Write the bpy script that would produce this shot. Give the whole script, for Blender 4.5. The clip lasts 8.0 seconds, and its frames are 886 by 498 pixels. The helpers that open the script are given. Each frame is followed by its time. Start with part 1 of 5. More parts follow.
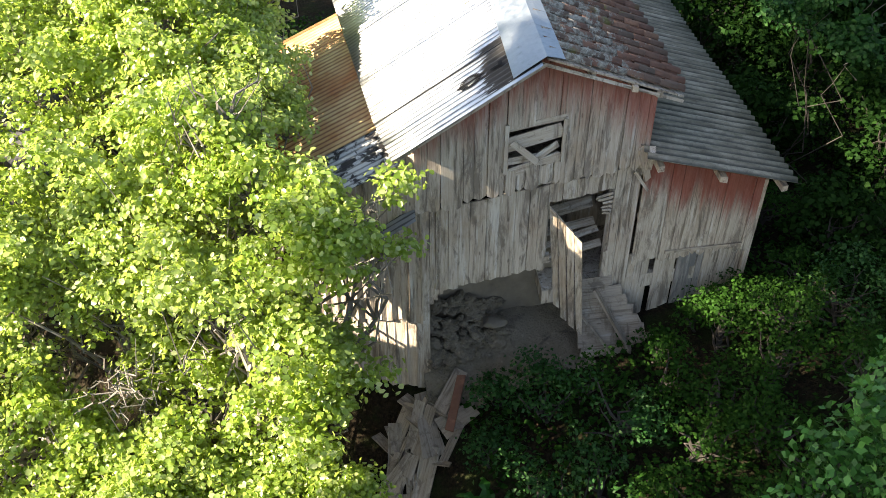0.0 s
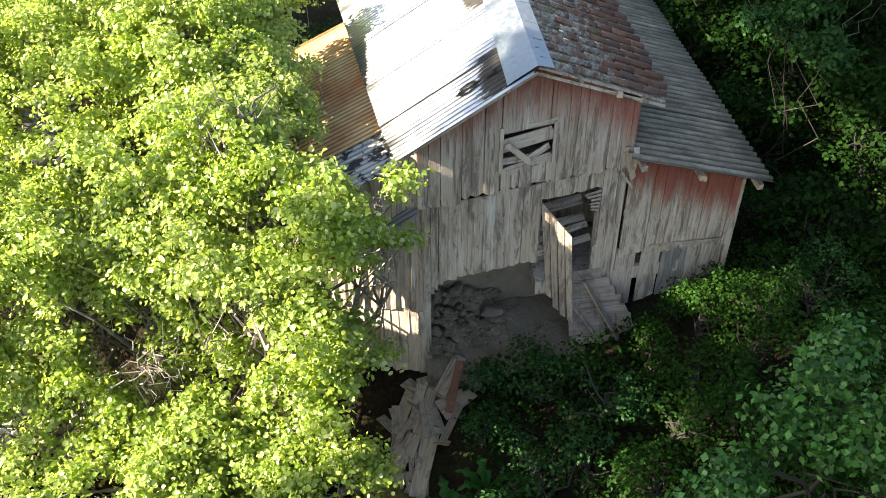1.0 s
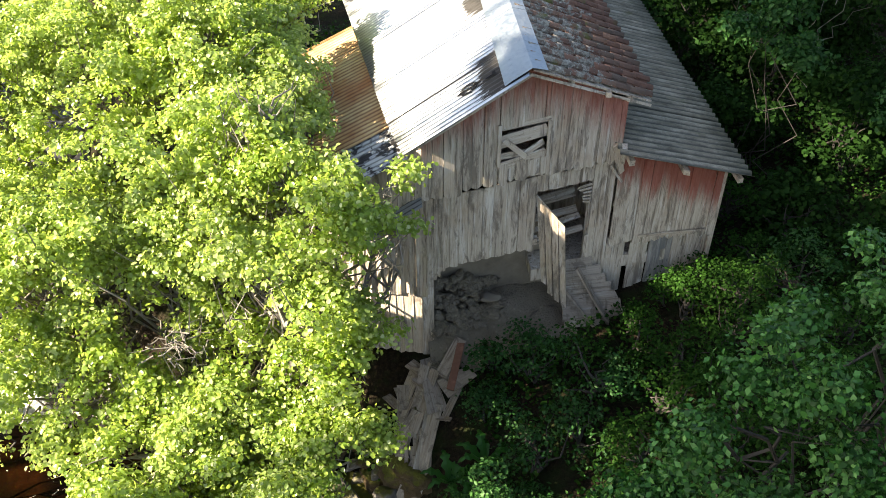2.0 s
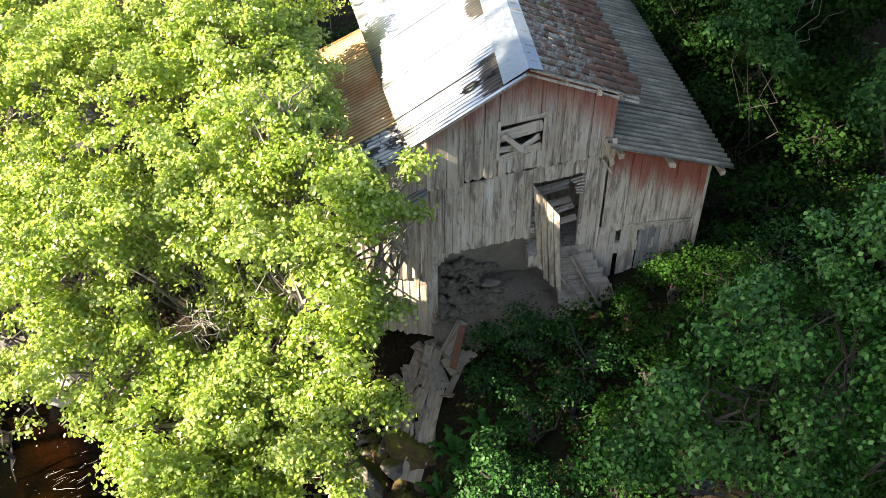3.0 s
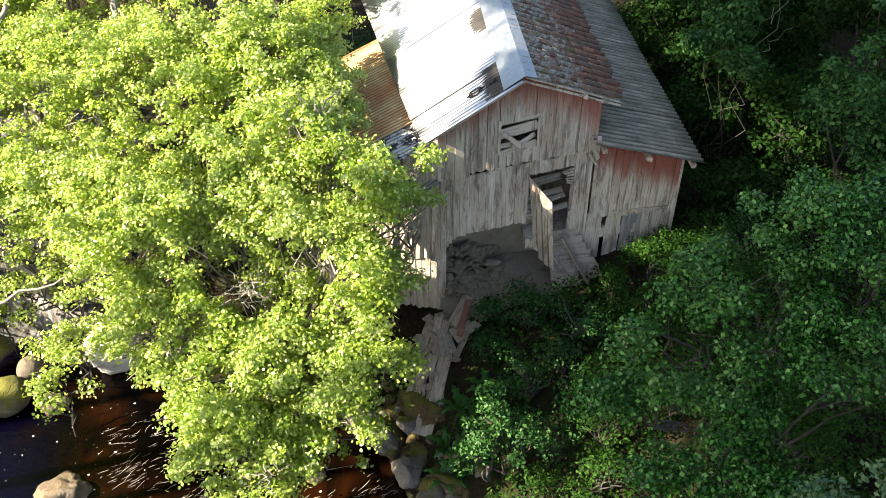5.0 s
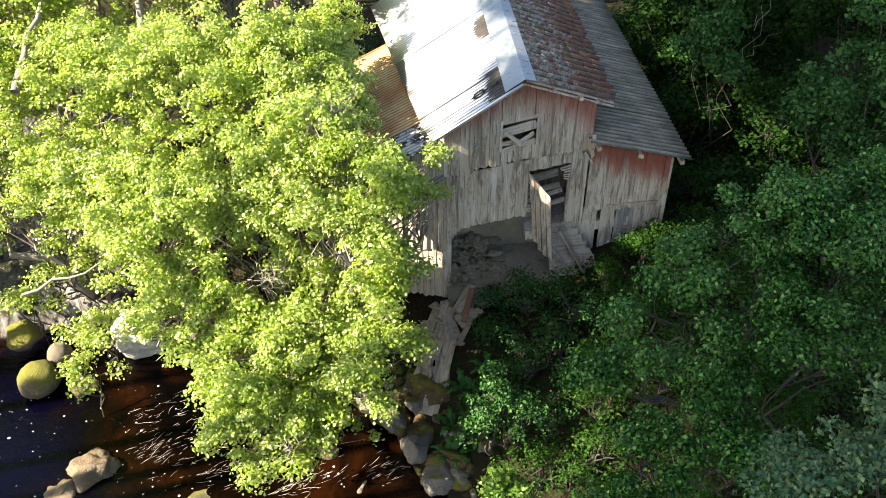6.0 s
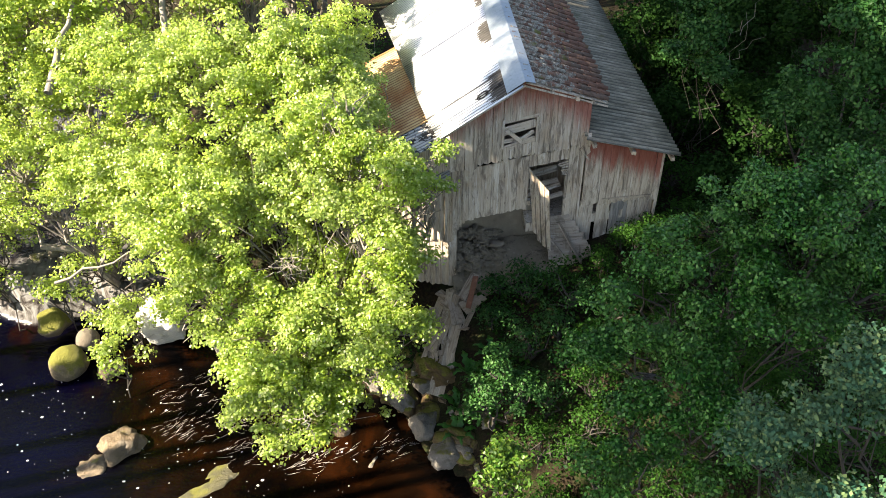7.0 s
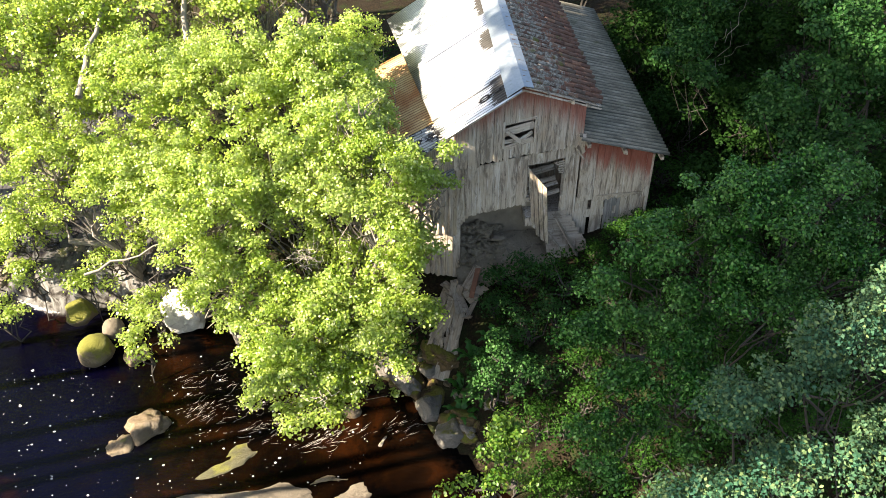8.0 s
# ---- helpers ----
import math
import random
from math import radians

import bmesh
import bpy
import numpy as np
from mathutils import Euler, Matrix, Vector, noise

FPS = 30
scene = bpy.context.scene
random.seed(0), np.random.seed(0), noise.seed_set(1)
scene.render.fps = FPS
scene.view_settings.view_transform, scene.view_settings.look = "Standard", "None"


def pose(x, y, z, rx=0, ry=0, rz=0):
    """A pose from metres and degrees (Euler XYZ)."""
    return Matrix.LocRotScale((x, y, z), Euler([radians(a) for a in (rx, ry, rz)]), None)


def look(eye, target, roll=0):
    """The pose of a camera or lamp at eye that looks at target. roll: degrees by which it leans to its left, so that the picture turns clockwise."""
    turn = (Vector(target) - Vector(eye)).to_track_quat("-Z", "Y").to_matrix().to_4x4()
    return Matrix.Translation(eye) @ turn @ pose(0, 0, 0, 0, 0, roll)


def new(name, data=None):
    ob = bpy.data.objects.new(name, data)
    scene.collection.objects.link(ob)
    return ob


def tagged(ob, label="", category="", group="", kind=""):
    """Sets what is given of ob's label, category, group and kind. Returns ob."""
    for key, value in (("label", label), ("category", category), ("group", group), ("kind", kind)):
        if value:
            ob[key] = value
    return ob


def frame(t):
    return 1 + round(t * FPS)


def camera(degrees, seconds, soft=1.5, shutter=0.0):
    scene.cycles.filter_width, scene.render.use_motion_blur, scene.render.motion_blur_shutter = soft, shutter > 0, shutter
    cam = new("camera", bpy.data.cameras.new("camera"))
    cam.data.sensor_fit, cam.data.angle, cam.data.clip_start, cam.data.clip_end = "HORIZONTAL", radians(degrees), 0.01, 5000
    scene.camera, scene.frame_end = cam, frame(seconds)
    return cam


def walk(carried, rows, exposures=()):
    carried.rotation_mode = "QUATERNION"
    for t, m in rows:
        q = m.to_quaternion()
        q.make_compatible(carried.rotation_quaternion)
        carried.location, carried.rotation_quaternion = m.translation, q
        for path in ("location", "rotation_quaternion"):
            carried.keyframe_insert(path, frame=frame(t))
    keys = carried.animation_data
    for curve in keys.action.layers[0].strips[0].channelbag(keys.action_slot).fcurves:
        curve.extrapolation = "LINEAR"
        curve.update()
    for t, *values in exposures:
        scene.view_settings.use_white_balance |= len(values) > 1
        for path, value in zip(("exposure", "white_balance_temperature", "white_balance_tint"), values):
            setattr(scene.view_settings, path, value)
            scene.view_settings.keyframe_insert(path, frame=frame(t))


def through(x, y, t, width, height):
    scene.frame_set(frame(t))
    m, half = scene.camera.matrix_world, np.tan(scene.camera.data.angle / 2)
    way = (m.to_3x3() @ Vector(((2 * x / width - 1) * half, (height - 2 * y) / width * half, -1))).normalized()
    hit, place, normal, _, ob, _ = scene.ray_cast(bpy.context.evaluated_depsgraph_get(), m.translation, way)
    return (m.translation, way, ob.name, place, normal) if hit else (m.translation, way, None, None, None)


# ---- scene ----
cam = camera(52.9, 8.0, soft=0.8)
PATH = [
    (0, (-6.923, -11.552, 11.657), (-6.533, -10.021, 10.431), -0.0),
    (0.5, (-7.031, -12.046, 11.971), (-6.643, -10.513, 10.747), -0.0),
    (1, (-7.146, -12.565, 12.295), (-6.76, -11.032, 11.07), 0.0),
    (1.5, (-7.301, -13.09, 12.601), (-6.914, -11.558, 11.376), 0.1),
    (3, (-7.842, -14.824, 13.5), (-7.455, -13.291, 12.275), 0.1),
    (3.5, (-8.041, -15.425, 13.844), (-7.654, -13.893, 12.619), 0.2),
    (4, (-8.259, -16.061, 14.199), (-7.872, -14.527, 12.975), 0.2),
    (4.5, (-8.451, -16.664, 14.582), (-8.065, -15.131, 13.358), 0.1),
    (6, (-9.14, -18.636, 15.766), (-8.755, -17.103, 14.542), 0.1),
    (6.5, (-9.382, -19.316, 16.193), (-8.999, -17.783, 14.967), 0.1),
    (7, (-9.607, -20.033, 16.592), (-9.226, -18.499, 15.366), 0.0),
    (7.5, (-9.867, -20.776, 17.002), (-9.487, -19.241, 15.778), -0.0),
    (8, (-10.094, -21.534, 17.513), (-9.715, -19.998, 16.289), -0.1),
]
walk(cam, [(t, look(eye, target, roll)) for t, eye, target, roll in PATH], [(0.0, 2.78, 7500, 12)])

# ---- light ----
SUN_DIR = Vector((-0.90, -0.03, 0.60)).normalized()
world = bpy.data.worlds.new("sky")
scene.world = world
world.use_nodes = True
wn = world.node_tree.nodes
sky = wn.new("ShaderNodeTexSky")
sky.sky_type = "NISHITA"
sky.sun_disc = False
sky.sun_elevation = math.asin(SUN_DIR.z)
sky.sun_rotation = math.atan2(SUN_DIR.x, SUN_DIR.y)
wn["Background"].inputs["Strength"].default_value = 0.074
world.node_tree.links.new(sky.outputs["Color"], wn["Background"].inputs["Color"])
sun_data = bpy.data.lights.new("sun", "SUN")
sun_data.energy, sun_data.angle, sun_data.color = 5.0, radians(0.53), (1.0, 0.93, 0.80)
sun = new("sun", sun_data)
sun.matrix_world = look((0, 0, 30), Vector((0, 0, 30)) - SUN_DIR)


# ---- materials ----
class Nodes:
    """A short way to write a node material."""

    def __init__(self, name):
        self.mat = bpy.data.materials.new(name)
        self.mat.use_nodes = True
        self.tree = self.mat.node_tree
        self.bsdf = self.tree.nodes["Principled BSDF"]
        self.out = self.tree.nodes["Material Output"]
        self.pos = self.add("ShaderNodeNewGeometry")

    def add(self, kind):
        return self.tree.nodes.new(kind)

    def put(self, sock, value):
        if isinstance(value, bpy.types.NodeSocket):
            self.tree.links.new(value, sock)
        elif isinstance(value, tuple) and len(value) == 3 and sock.type == "RGBA":
            sock.default_value = (*value, 1)
        elif value is not None:
            sock.default_value = value

    def scaled(self, scale, coord=None):
        m = self.add("ShaderNodeMapping")
        self.put(m.inputs["Vector"], coord or self.pos.outputs["Position"])
        m.inputs["Scale"].default_value = scale
        return m.outputs["Vector"]

    def noise(self, scale, detail=4.0, rough=0.6, coord=None, dist=0.0):
        n = self.add("ShaderNodeTexNoise")
        self.put(n.inputs["Vector"], coord or self.pos.outputs["Position"])
        n.inputs["Scale"].default_value, n.inputs["Detail"].default_value = scale, detail
        n.inputs["Roughness"].default_value, n.inputs["Distortion"].default_value = rough, dist
        return n.outputs["Fac"]

    def voronoi(self, scale, coord=None, out="Distance"):
        n = self.add("ShaderNodeTexVoronoi")
        self.put(n.inputs["Vector"], coord or self.pos.outputs["Position"])
        n.inputs["Scale"].default_value = scale
        return n.outputs[out]

    def math(self, op, a, b=None, c=None):
        n = self.add("ShaderNodeMath")
        n.operation = op
        for sock, v in zip(n.inputs, (a, b, c)):
            self.put(sock, v)
        return n.outputs[0]

    def step(self, v, lo, hi, a=0.0, b=1.0):
        n = self.add("ShaderNodeMapRange")
        n.interpolation_type = "SMOOTHSTEP"
        for sock, x in zip(n.inputs, (v, lo, hi, a, b)):
            self.put(sock, x)
        return n.outputs[0]

    def mix(self, fac, a, b, mode="MIX"):
        n = self.add("ShaderNodeMix")
        n.data_type, n.blend_type = "RGBA", mode
        self.put(n.inputs[0], fac)
        self.put(n.inputs[6], a if isinstance(a, bpy.types.NodeSocket) else (*a, 1))
        self.put(n.inputs[7], b if isinstance(b, bpy.types.NodeSocket) else (*b, 1))
        return n.outputs[2]

    def ramp(self, fac, stops):
        n = self.add("ShaderNodeValToRGB")
        self.put(n.inputs[0], fac)
        e = n.color_ramp.elements
        while len(e) < len(stops):
            e.new(0.5)
        for el, (p, c) in zip(e, stops):
            el.position, el.color = p, (*c, 1)
        return n.outputs[0]

    def xyz(self, coord=None):
        n = self.add("ShaderNodeSeparateXYZ")
        self.put(n.inputs[0], coord or self.pos.outputs["Position"])
        return n.outputs

    def rand(self):
        return self.add("ShaderNodeObjectInfo").outputs["Random"]

    def bump(self, height, strength, dist=0.02):
        n = self.add("ShaderNodeBump")
        n.inputs["Strength"].default_value, n.inputs["Distance"].default_value = strength, dist
        self.put(n.inputs["Height"], height)
        self.put(self.bsdf.inputs["Normal"], n.outputs[0])

    def done(self, color, rough=0.8, metal=0.0, spec=0.5):
        self.put(self.bsdf.inputs["Base Color"], color)
        self.put(self.bsdf.inputs["Roughness"], rough)
        self.put(self.bsdf.inputs["Metallic"], metal)
        self.bsdf.inputs["Specular IOR Level"].default_value = spec
        return self.mat


def wood_material(name, paint=None):
    """Weathered grey boards; paint: 'gable' or 'lean' for red paint left under that roof edge."""
    n = Nodes(name)
    shift = n.add("ShaderNodeVectorMath")
    run = n.add("ShaderNodeAttribute")
    run.attribute_name = "grain"
    n.put(shift.inputs[0], run.outputs["Vector"])
    comb = n.add("ShaderNodeCombineXYZ")
    r = n.rand()
    for k in range(3):
        n.put(comb.inputs[k], n.math("MULTIPLY", r, 31.0 + 17 * k))
    n.put(shift.inputs[1], comb.outputs[0])
    v = shift.outputs[0]
    grain = n.noise(1.0, 6, 0.75, n.scaled((46, 46, 2.0), v))
    streak = n.noise(1.0, 6, 0.7, n.scaled((15, 15, 0.9), v))
    stain = n.noise(1.0, 6, 0.72, n.scaled((5.0, 5.0, 1.1)), 0.6)
    blotch = n.noise(0.9, 5, 0.65)
    c = n.ramp(grain, [(0.25, (0.25, 0.202, 0.156)), (0.5, (0.44, 0.375, 0.302)), (0.75, (0.60, 0.525, 0.440))])
    c = n.mix(n.step(r, 0.0, 1.0, 0.0, 0.34), c, n.mix(n.step(r, 0.35, 0.9), (0.23, 0.175, 0.128), (0.52, 0.465, 0.395)))
    c = n.mix(n.step(n.noise(1.0, 5, 0.65, n.scaled((8, 8, 0.7), v)), 0.53, 0.66, 0.0, 0.8), c, (0.58, 0.545, 0.49))
    c = n.mix(n.step(blotch, 0.45, 0.72, 0.0, 0.5), c, (0.33, 0.225, 0.135))
    c = n.mix(n.step(streak, 0.51, 0.66, 0.0, 0.75), c, (0.095, 0.072, 0.054))
    c = n.mix(n.step(stain, 0.49, 0.64, 0.0, 0.72), c, (0.125, 0.100, 0.080))
    knot = n.voronoi(1.0, n.scaled((6, 6, 1.7), v))
    c = n.mix(n.step(knot, 0.05, 0.11, 0.6, 0.0), c, (0.06, 0.042, 0.03))
    if paint == "rotten":
        c = n.mix(0.5, c, (0.105, 0.080, 0.060))
    elif paint == "dark":
        c = n.mix(0.55, c, (0.12, 0.14, 0.16))
    elif paint:
        p = n.xyz()
        if paint == "gable":
            edge = n.math("SUBTRACT", 6.0, n.math("MULTIPLY", n.math("ABSOLUTE", n.math("ADD", p[0], 2.5)), 0.53))
            low, high = 1.15, 0.2
        else:
            edge = n.math("SUBTRACT", 3.7, n.math("MULTIPLY", n.math("ADD", p[0], 0.5), 0.37))
            low, high = 0.95, 0.25
        d = n.math("SUBTRACT", edge, p[2])
        d = n.math("ADD", d, n.math("MULTIPLY", n.math("SUBTRACT", streak, 0.5), 1.6))
        d = n.math("ADD", d, n.math("MULTIPLY", n.math("SUBTRACT", r, 0.5), 0.3))
        red = n.mix(grain, (0.14, 0.022, 0.014), (0.30, 0.068, 0.042))
        c = n.mix(n.step(d, low, high, 0.0, 0.85 if paint == "lean" else 0.8), c, red)
    n.bump(n.math("ADD", grain, n.math("MULTIPLY", streak, 1.5)), 0.6, 0.012)
    return n.done(c, n.step(grain, 0.2, 0.8, 0.75, 0.95), 0.0, 0.25)


def groove(n, pitch, lo, hi):
    """Dirt that has settled in the valleys of a sheet whose waves repeat along y."""
    w = n.math("COSINE", n.math("MULTIPLY", n.xyz()[1], 2 * math.pi / pitch))
    w = n.math("ADD", w, n.math("MULTIPLY", n.math("SUBTRACT", n.noise(2.5, 4, 0.7), 0.5), 1.6))
    return n.step(w, hi, lo)


def metal_sheet(name, base, dark, patch, rough=0.42, metal=0.6, streaked=False, pitch=0.0, black_patches=False):
    n = Nodes(name)
    big = n.noise(0.7, 5, 0.65)
    fine = n.noise(9.0, 5, 0.7)
    r = n.rand()
    c = n.mix(n.step(big, 0.35, 0.7), base, patch)
    c = n.mix(n.step(fine, 0.55, 0.8, 0, 0.5), c, dark)
    c = n.mix(n.math("MULTIPLY", r, 0.25), c, dark)
    if pitch:
        c = n.mix(n.math("MULTIPLY", groove(n, pitch, -0.9, 0.1), 0.8), c, dark)
    ro = n.step(fine, 0.2, 0.8, rough - 0.08, rough + 0.18)
    me = metal
    if streaked:
        p = n.xyz()
        q = n.noise(1.0, 6, 0.75, n.scaled((1.6, 16.0, 1.6)))
        u = n.math("SUBTRACT", p[0], n.math("MULTIPLY", p[1], 0.17))
        # tar left beside the ridge flashing, on the first sheet and further back
        tar = n.math("MULTIPLY", n.step(u, -3.65, -3.05), n.math("MULTIPLY", n.step(p[1], -0.90, -0.55), n.step(p[1], 0.75, 0.55)))
        back = n.math("MULTIPLY", n.step(u, -3.55, -3.1), n.math("MULTIPLY", n.step(p[1], 2.2, 2.8), n.step(p[1], 4.2, 3.4)))
        far = n.math("MULTIPLY", n.step(u, -3.45, -3.0), n.step(p[1], 4.7, 5.3))
        tar = n.math("MAXIMUM", tar, n.math("MULTIPLY", n.math("MAXIMUM", back, far), 0.85))
        m = n.step(n.math("ADD", n.math("MULTIPLY", tar, 0.42), q), 0.64, 0.70)
        c = n.mix(m, c, (0.02, 0.018, 0.016))
        line = n.math("MULTIPLY", groove(n, pitch, -0.98, -0.55), n.step(p[1], 2.2, 0.2, 0.15, 0.85))
        c = n.mix(n.math("MULTIPLY", line, n.step(n.noise(1.2, 4, 0.6), 0.35, 0.6, 0.3, 1.0)), c, (0.06, 0.06, 0.06))
        seam_dirt = n.math("MULTIPLY", n.step(p[1], 0.36, 0.40), n.step(p[1], 0.47, 0.43))
        c = n.mix(n.math("MULTIPLY", seam_dirt, 0.9), c, (0.04, 0.04, 0.042))
        me = n.math("MULTIPLY", n.math("SUBTRACT", 1.0, m), metal)
        ro = n.math("ADD", ro, n.math("MULTIPLY", m, 0.45))
    if black_patches:
        c = n.mix(n.step(n.noise(4.2, 5, 0.7, dist=0.8), 0.47, 0.54), c, (0.012, 0.011, 0.011))
    n.bump(fine, 0.15, 0.01)
    return n.done(c, ro, me)


def leaf_material(name, stops, through, gloss=0.42, transl=0.5, spec=0.45):
    """Leaves: each leaf its own shade, lit through from behind."""
    n = Nodes(name)
    r = n.pos.outputs["Random Per Island"]
    c = n.ramp(r, stops)
    big = n.noise(0.55, 3, 0.6)
    c = n.mix(n.step(big, 0.35, 0.7, 0.0, 0.5), c, n.mix(0.5, c, stops[-1][1]))
    n.put(n.bsdf.inputs["Base Color"], c)
    n.bsdf.inputs["Roughness"].default_value = gloss
    n.bsdf.inputs["Specular IOR Level"].default_value = spec
    tr = n.add("ShaderNodeBsdfTranslucent")
    n.put(tr.inputs["Color"], n.mix(0.75, c, through))
    m = n.add("ShaderNodeMixShader")
    m.inputs[0].default_value = transl
    n.put(m.inputs[1], n.bsdf.outputs[0])
    n.put(m.inputs[2], tr.outputs[0])
    n.put(n.out.inputs["Surface"], m.outputs[0])
    return n.mat


def bark_material(name, a, b):
    n = Nodes(name)
    f = n.noise(1.0, 6, 0.7, n.scaled((14, 14, 4)))
    c = n.mix(f, a, b)
    c = n.mix(n.step(n.noise(3.0), 0.55, 0.7, 0, 0.6), c, tuple(1.3 * k for k in b))
    n.bump(f, 0.7, 0.02)
    return n.done(c, 0.9)


def rock_material(name, a, b, moss=0.0, wet=False):
    n = Nodes(name)
    f = n.noise(2.2, 8, 0.7, dist=0.4)
    g = n.noise(22, 5, 0.7)
    c = n.mix(f, a, b)
    c = n.mix(n.step(g, 0.55, 0.75, 0, 0.55), c, tuple(x * 0.45 for x in a))
    c = n.mix(n.step(n.voronoi(7.0), 0.05, 0.3, 0.35, 0.0), c, tuple(1.3 * k for k in b))
    c = n.mix(n.step(n.noise(0.9, 6, 0.7, dist=1.5), 0.52, 0.62, 0, 0.6), c, tuple(k * 0.4 for k in a))
    if moss:
        up = n.xyz(n.pos.outputs["Normal"])[2]
        m = n.step(n.math("ADD", n.math("MULTIPLY", up, 0.5), n.noise(1.7, 5, 0.65)), 1.05 - moss * 0.5, 1.25 - moss * 0.5)
        c = n.mix(m, c, n.mix(g, (0.060, 0.062, 0.003), (0.150, 0.145, 0.010)))
    n.bump(n.math("ADD", f, n.math("MULTIPLY", g, 0.45)), 1.0, 0.14)
    return n.done(c, 0.45 if wet else 0.85)


M_WOOD = wood_material("weathered_wood")
M_WOOD_DARK = wood_material("dark_blue_grey_wood", "dark")
M_WOOD_DEBRIS = wood_material("rotten_grey_brown_wood", "rotten")
M_WOOD_GABLE = wood_material("weathered_wood_red_under_gable", "gable")
M_WOOD_LEAN = wood_material("weathered_wood_red_under_eave", "lean")
M_ZINC = metal_sheet("galvanised_sheet", (0.46, 0.49, 0.51), (0.16, 0.17, 0.18), (0.58, 0.60, 0.61), 0.40, 0.96, True, 0.136)
M_CAP = metal_sheet("galvanised_ridge", (0.27, 0.31, 0.35), (0.13, 0.15, 0.18), (0.34, 0.38, 0.42), 0.50, 0.95)
M_RUST = metal_sheet("rusty_sheet", (0.42, 0.17, 0.055), (0.15, 0.040, 0.016), (0.62, 0.46, 0.22), 0.75, 0.0, False, 0.15)
M_GREYSHEET = metal_sheet("dull_grey_sheet", (0.27, 0.28, 0.27), (0.05, 0.05, 0.05), (0.36, 0.37, 0.36), 0.6, 0.2, False, 0.15)
M_PATCHSHEET = metal_sheet("black_patched_grey_sheet", (0.36, 0.37, 0.36), (0.08, 0.08, 0.08), (0.46, 0.47, 0.46), 0.6, 0.1, False, 0.15, True)


def cement_sheet():
    n = Nodes("lichen_grey_roof_sheet")
    a = n.noise(1.0, 5, 0.7, n.scaled((1.2, 5.0, 1.2)))
    g = n.noise(16, 5, 0.7)
    c = n.ramp(a, [(0.3, (0.10, 0.09, 0.066)), (0.5, (0.20, 0.184, 0.142)), (0.72, (0.35, 0.325, 0.26))])
    c = n.mix(n.step(g, 0.5, 0.75, 0, 0.5), c, (0.07, 0.07, 0.06))
    c = n.mix(n.math("MULTIPLY", groove(n, 0.21, -0.9, 0.3), 0.75), c, (0.045, 0.047, 0.043))
    c = n.mix(n.step(n.noise(1.1, 5, 0.6), 0.60, 0.74, 0, 0.75), c, (0.065, 0.075, 0.028))
    n.bump(g, 0.3, 0.01)
    return n.done(c, 0.92, 0.0, 0.2)


def tile_material():
    n = Nodes("clay_tile_with_lichen")
    r = n.rand()
    g = n.noise(13, 6, 0.7)
    c = n.ramp(r, [(0.0, (0.13, 0.06, 0.04)), (0.4, (0.20, 0.09, 0.056)), (0.75, (0.11, 0.075, 0.055)), (1.0, (0.29, 0.14, 0.085))])
    c = n.mix(n.step(g, 0.4, 0.7, 0, 0.6), c, (0.085, 0.055, 0.042))
    lich = n.noise(4.5, 7, 0.78)
    p = n.xyz()
    lich = n.math("ADD", lich, n.step(n.math("SUBTRACT", p[0], n.math("MULTIPLY", p[1], 0.17)), 0.0, -1.6, -0.12, 0.05))
    c = n.mix(n.step(lich, 0.50, 0.56, 0, 0.9), c, n.mix(n.step(g, 0.35, 0.65), (0.11, 0.095, 0.075), (0.37, 0.345, 0.29)))
    c = n.mix(n.step(n.noise(1.25, 5, 0.6), 0.60, 0.69, 0, 0.85), c, (0.115, 0.115, 0.02))
    n.bump(n.math("ADD", g, lich), 0.5, 0.015)
    return n.done(c, 0.9)


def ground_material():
    n = Nodes("shade_darkened_soil")
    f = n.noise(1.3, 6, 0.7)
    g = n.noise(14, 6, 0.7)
    # Soil stops kept near black to stand in for shade under the trees.
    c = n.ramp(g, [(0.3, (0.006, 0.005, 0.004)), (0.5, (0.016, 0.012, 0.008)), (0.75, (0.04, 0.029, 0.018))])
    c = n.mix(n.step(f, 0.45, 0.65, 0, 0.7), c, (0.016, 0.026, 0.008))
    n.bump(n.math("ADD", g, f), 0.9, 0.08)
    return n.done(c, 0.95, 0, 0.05)


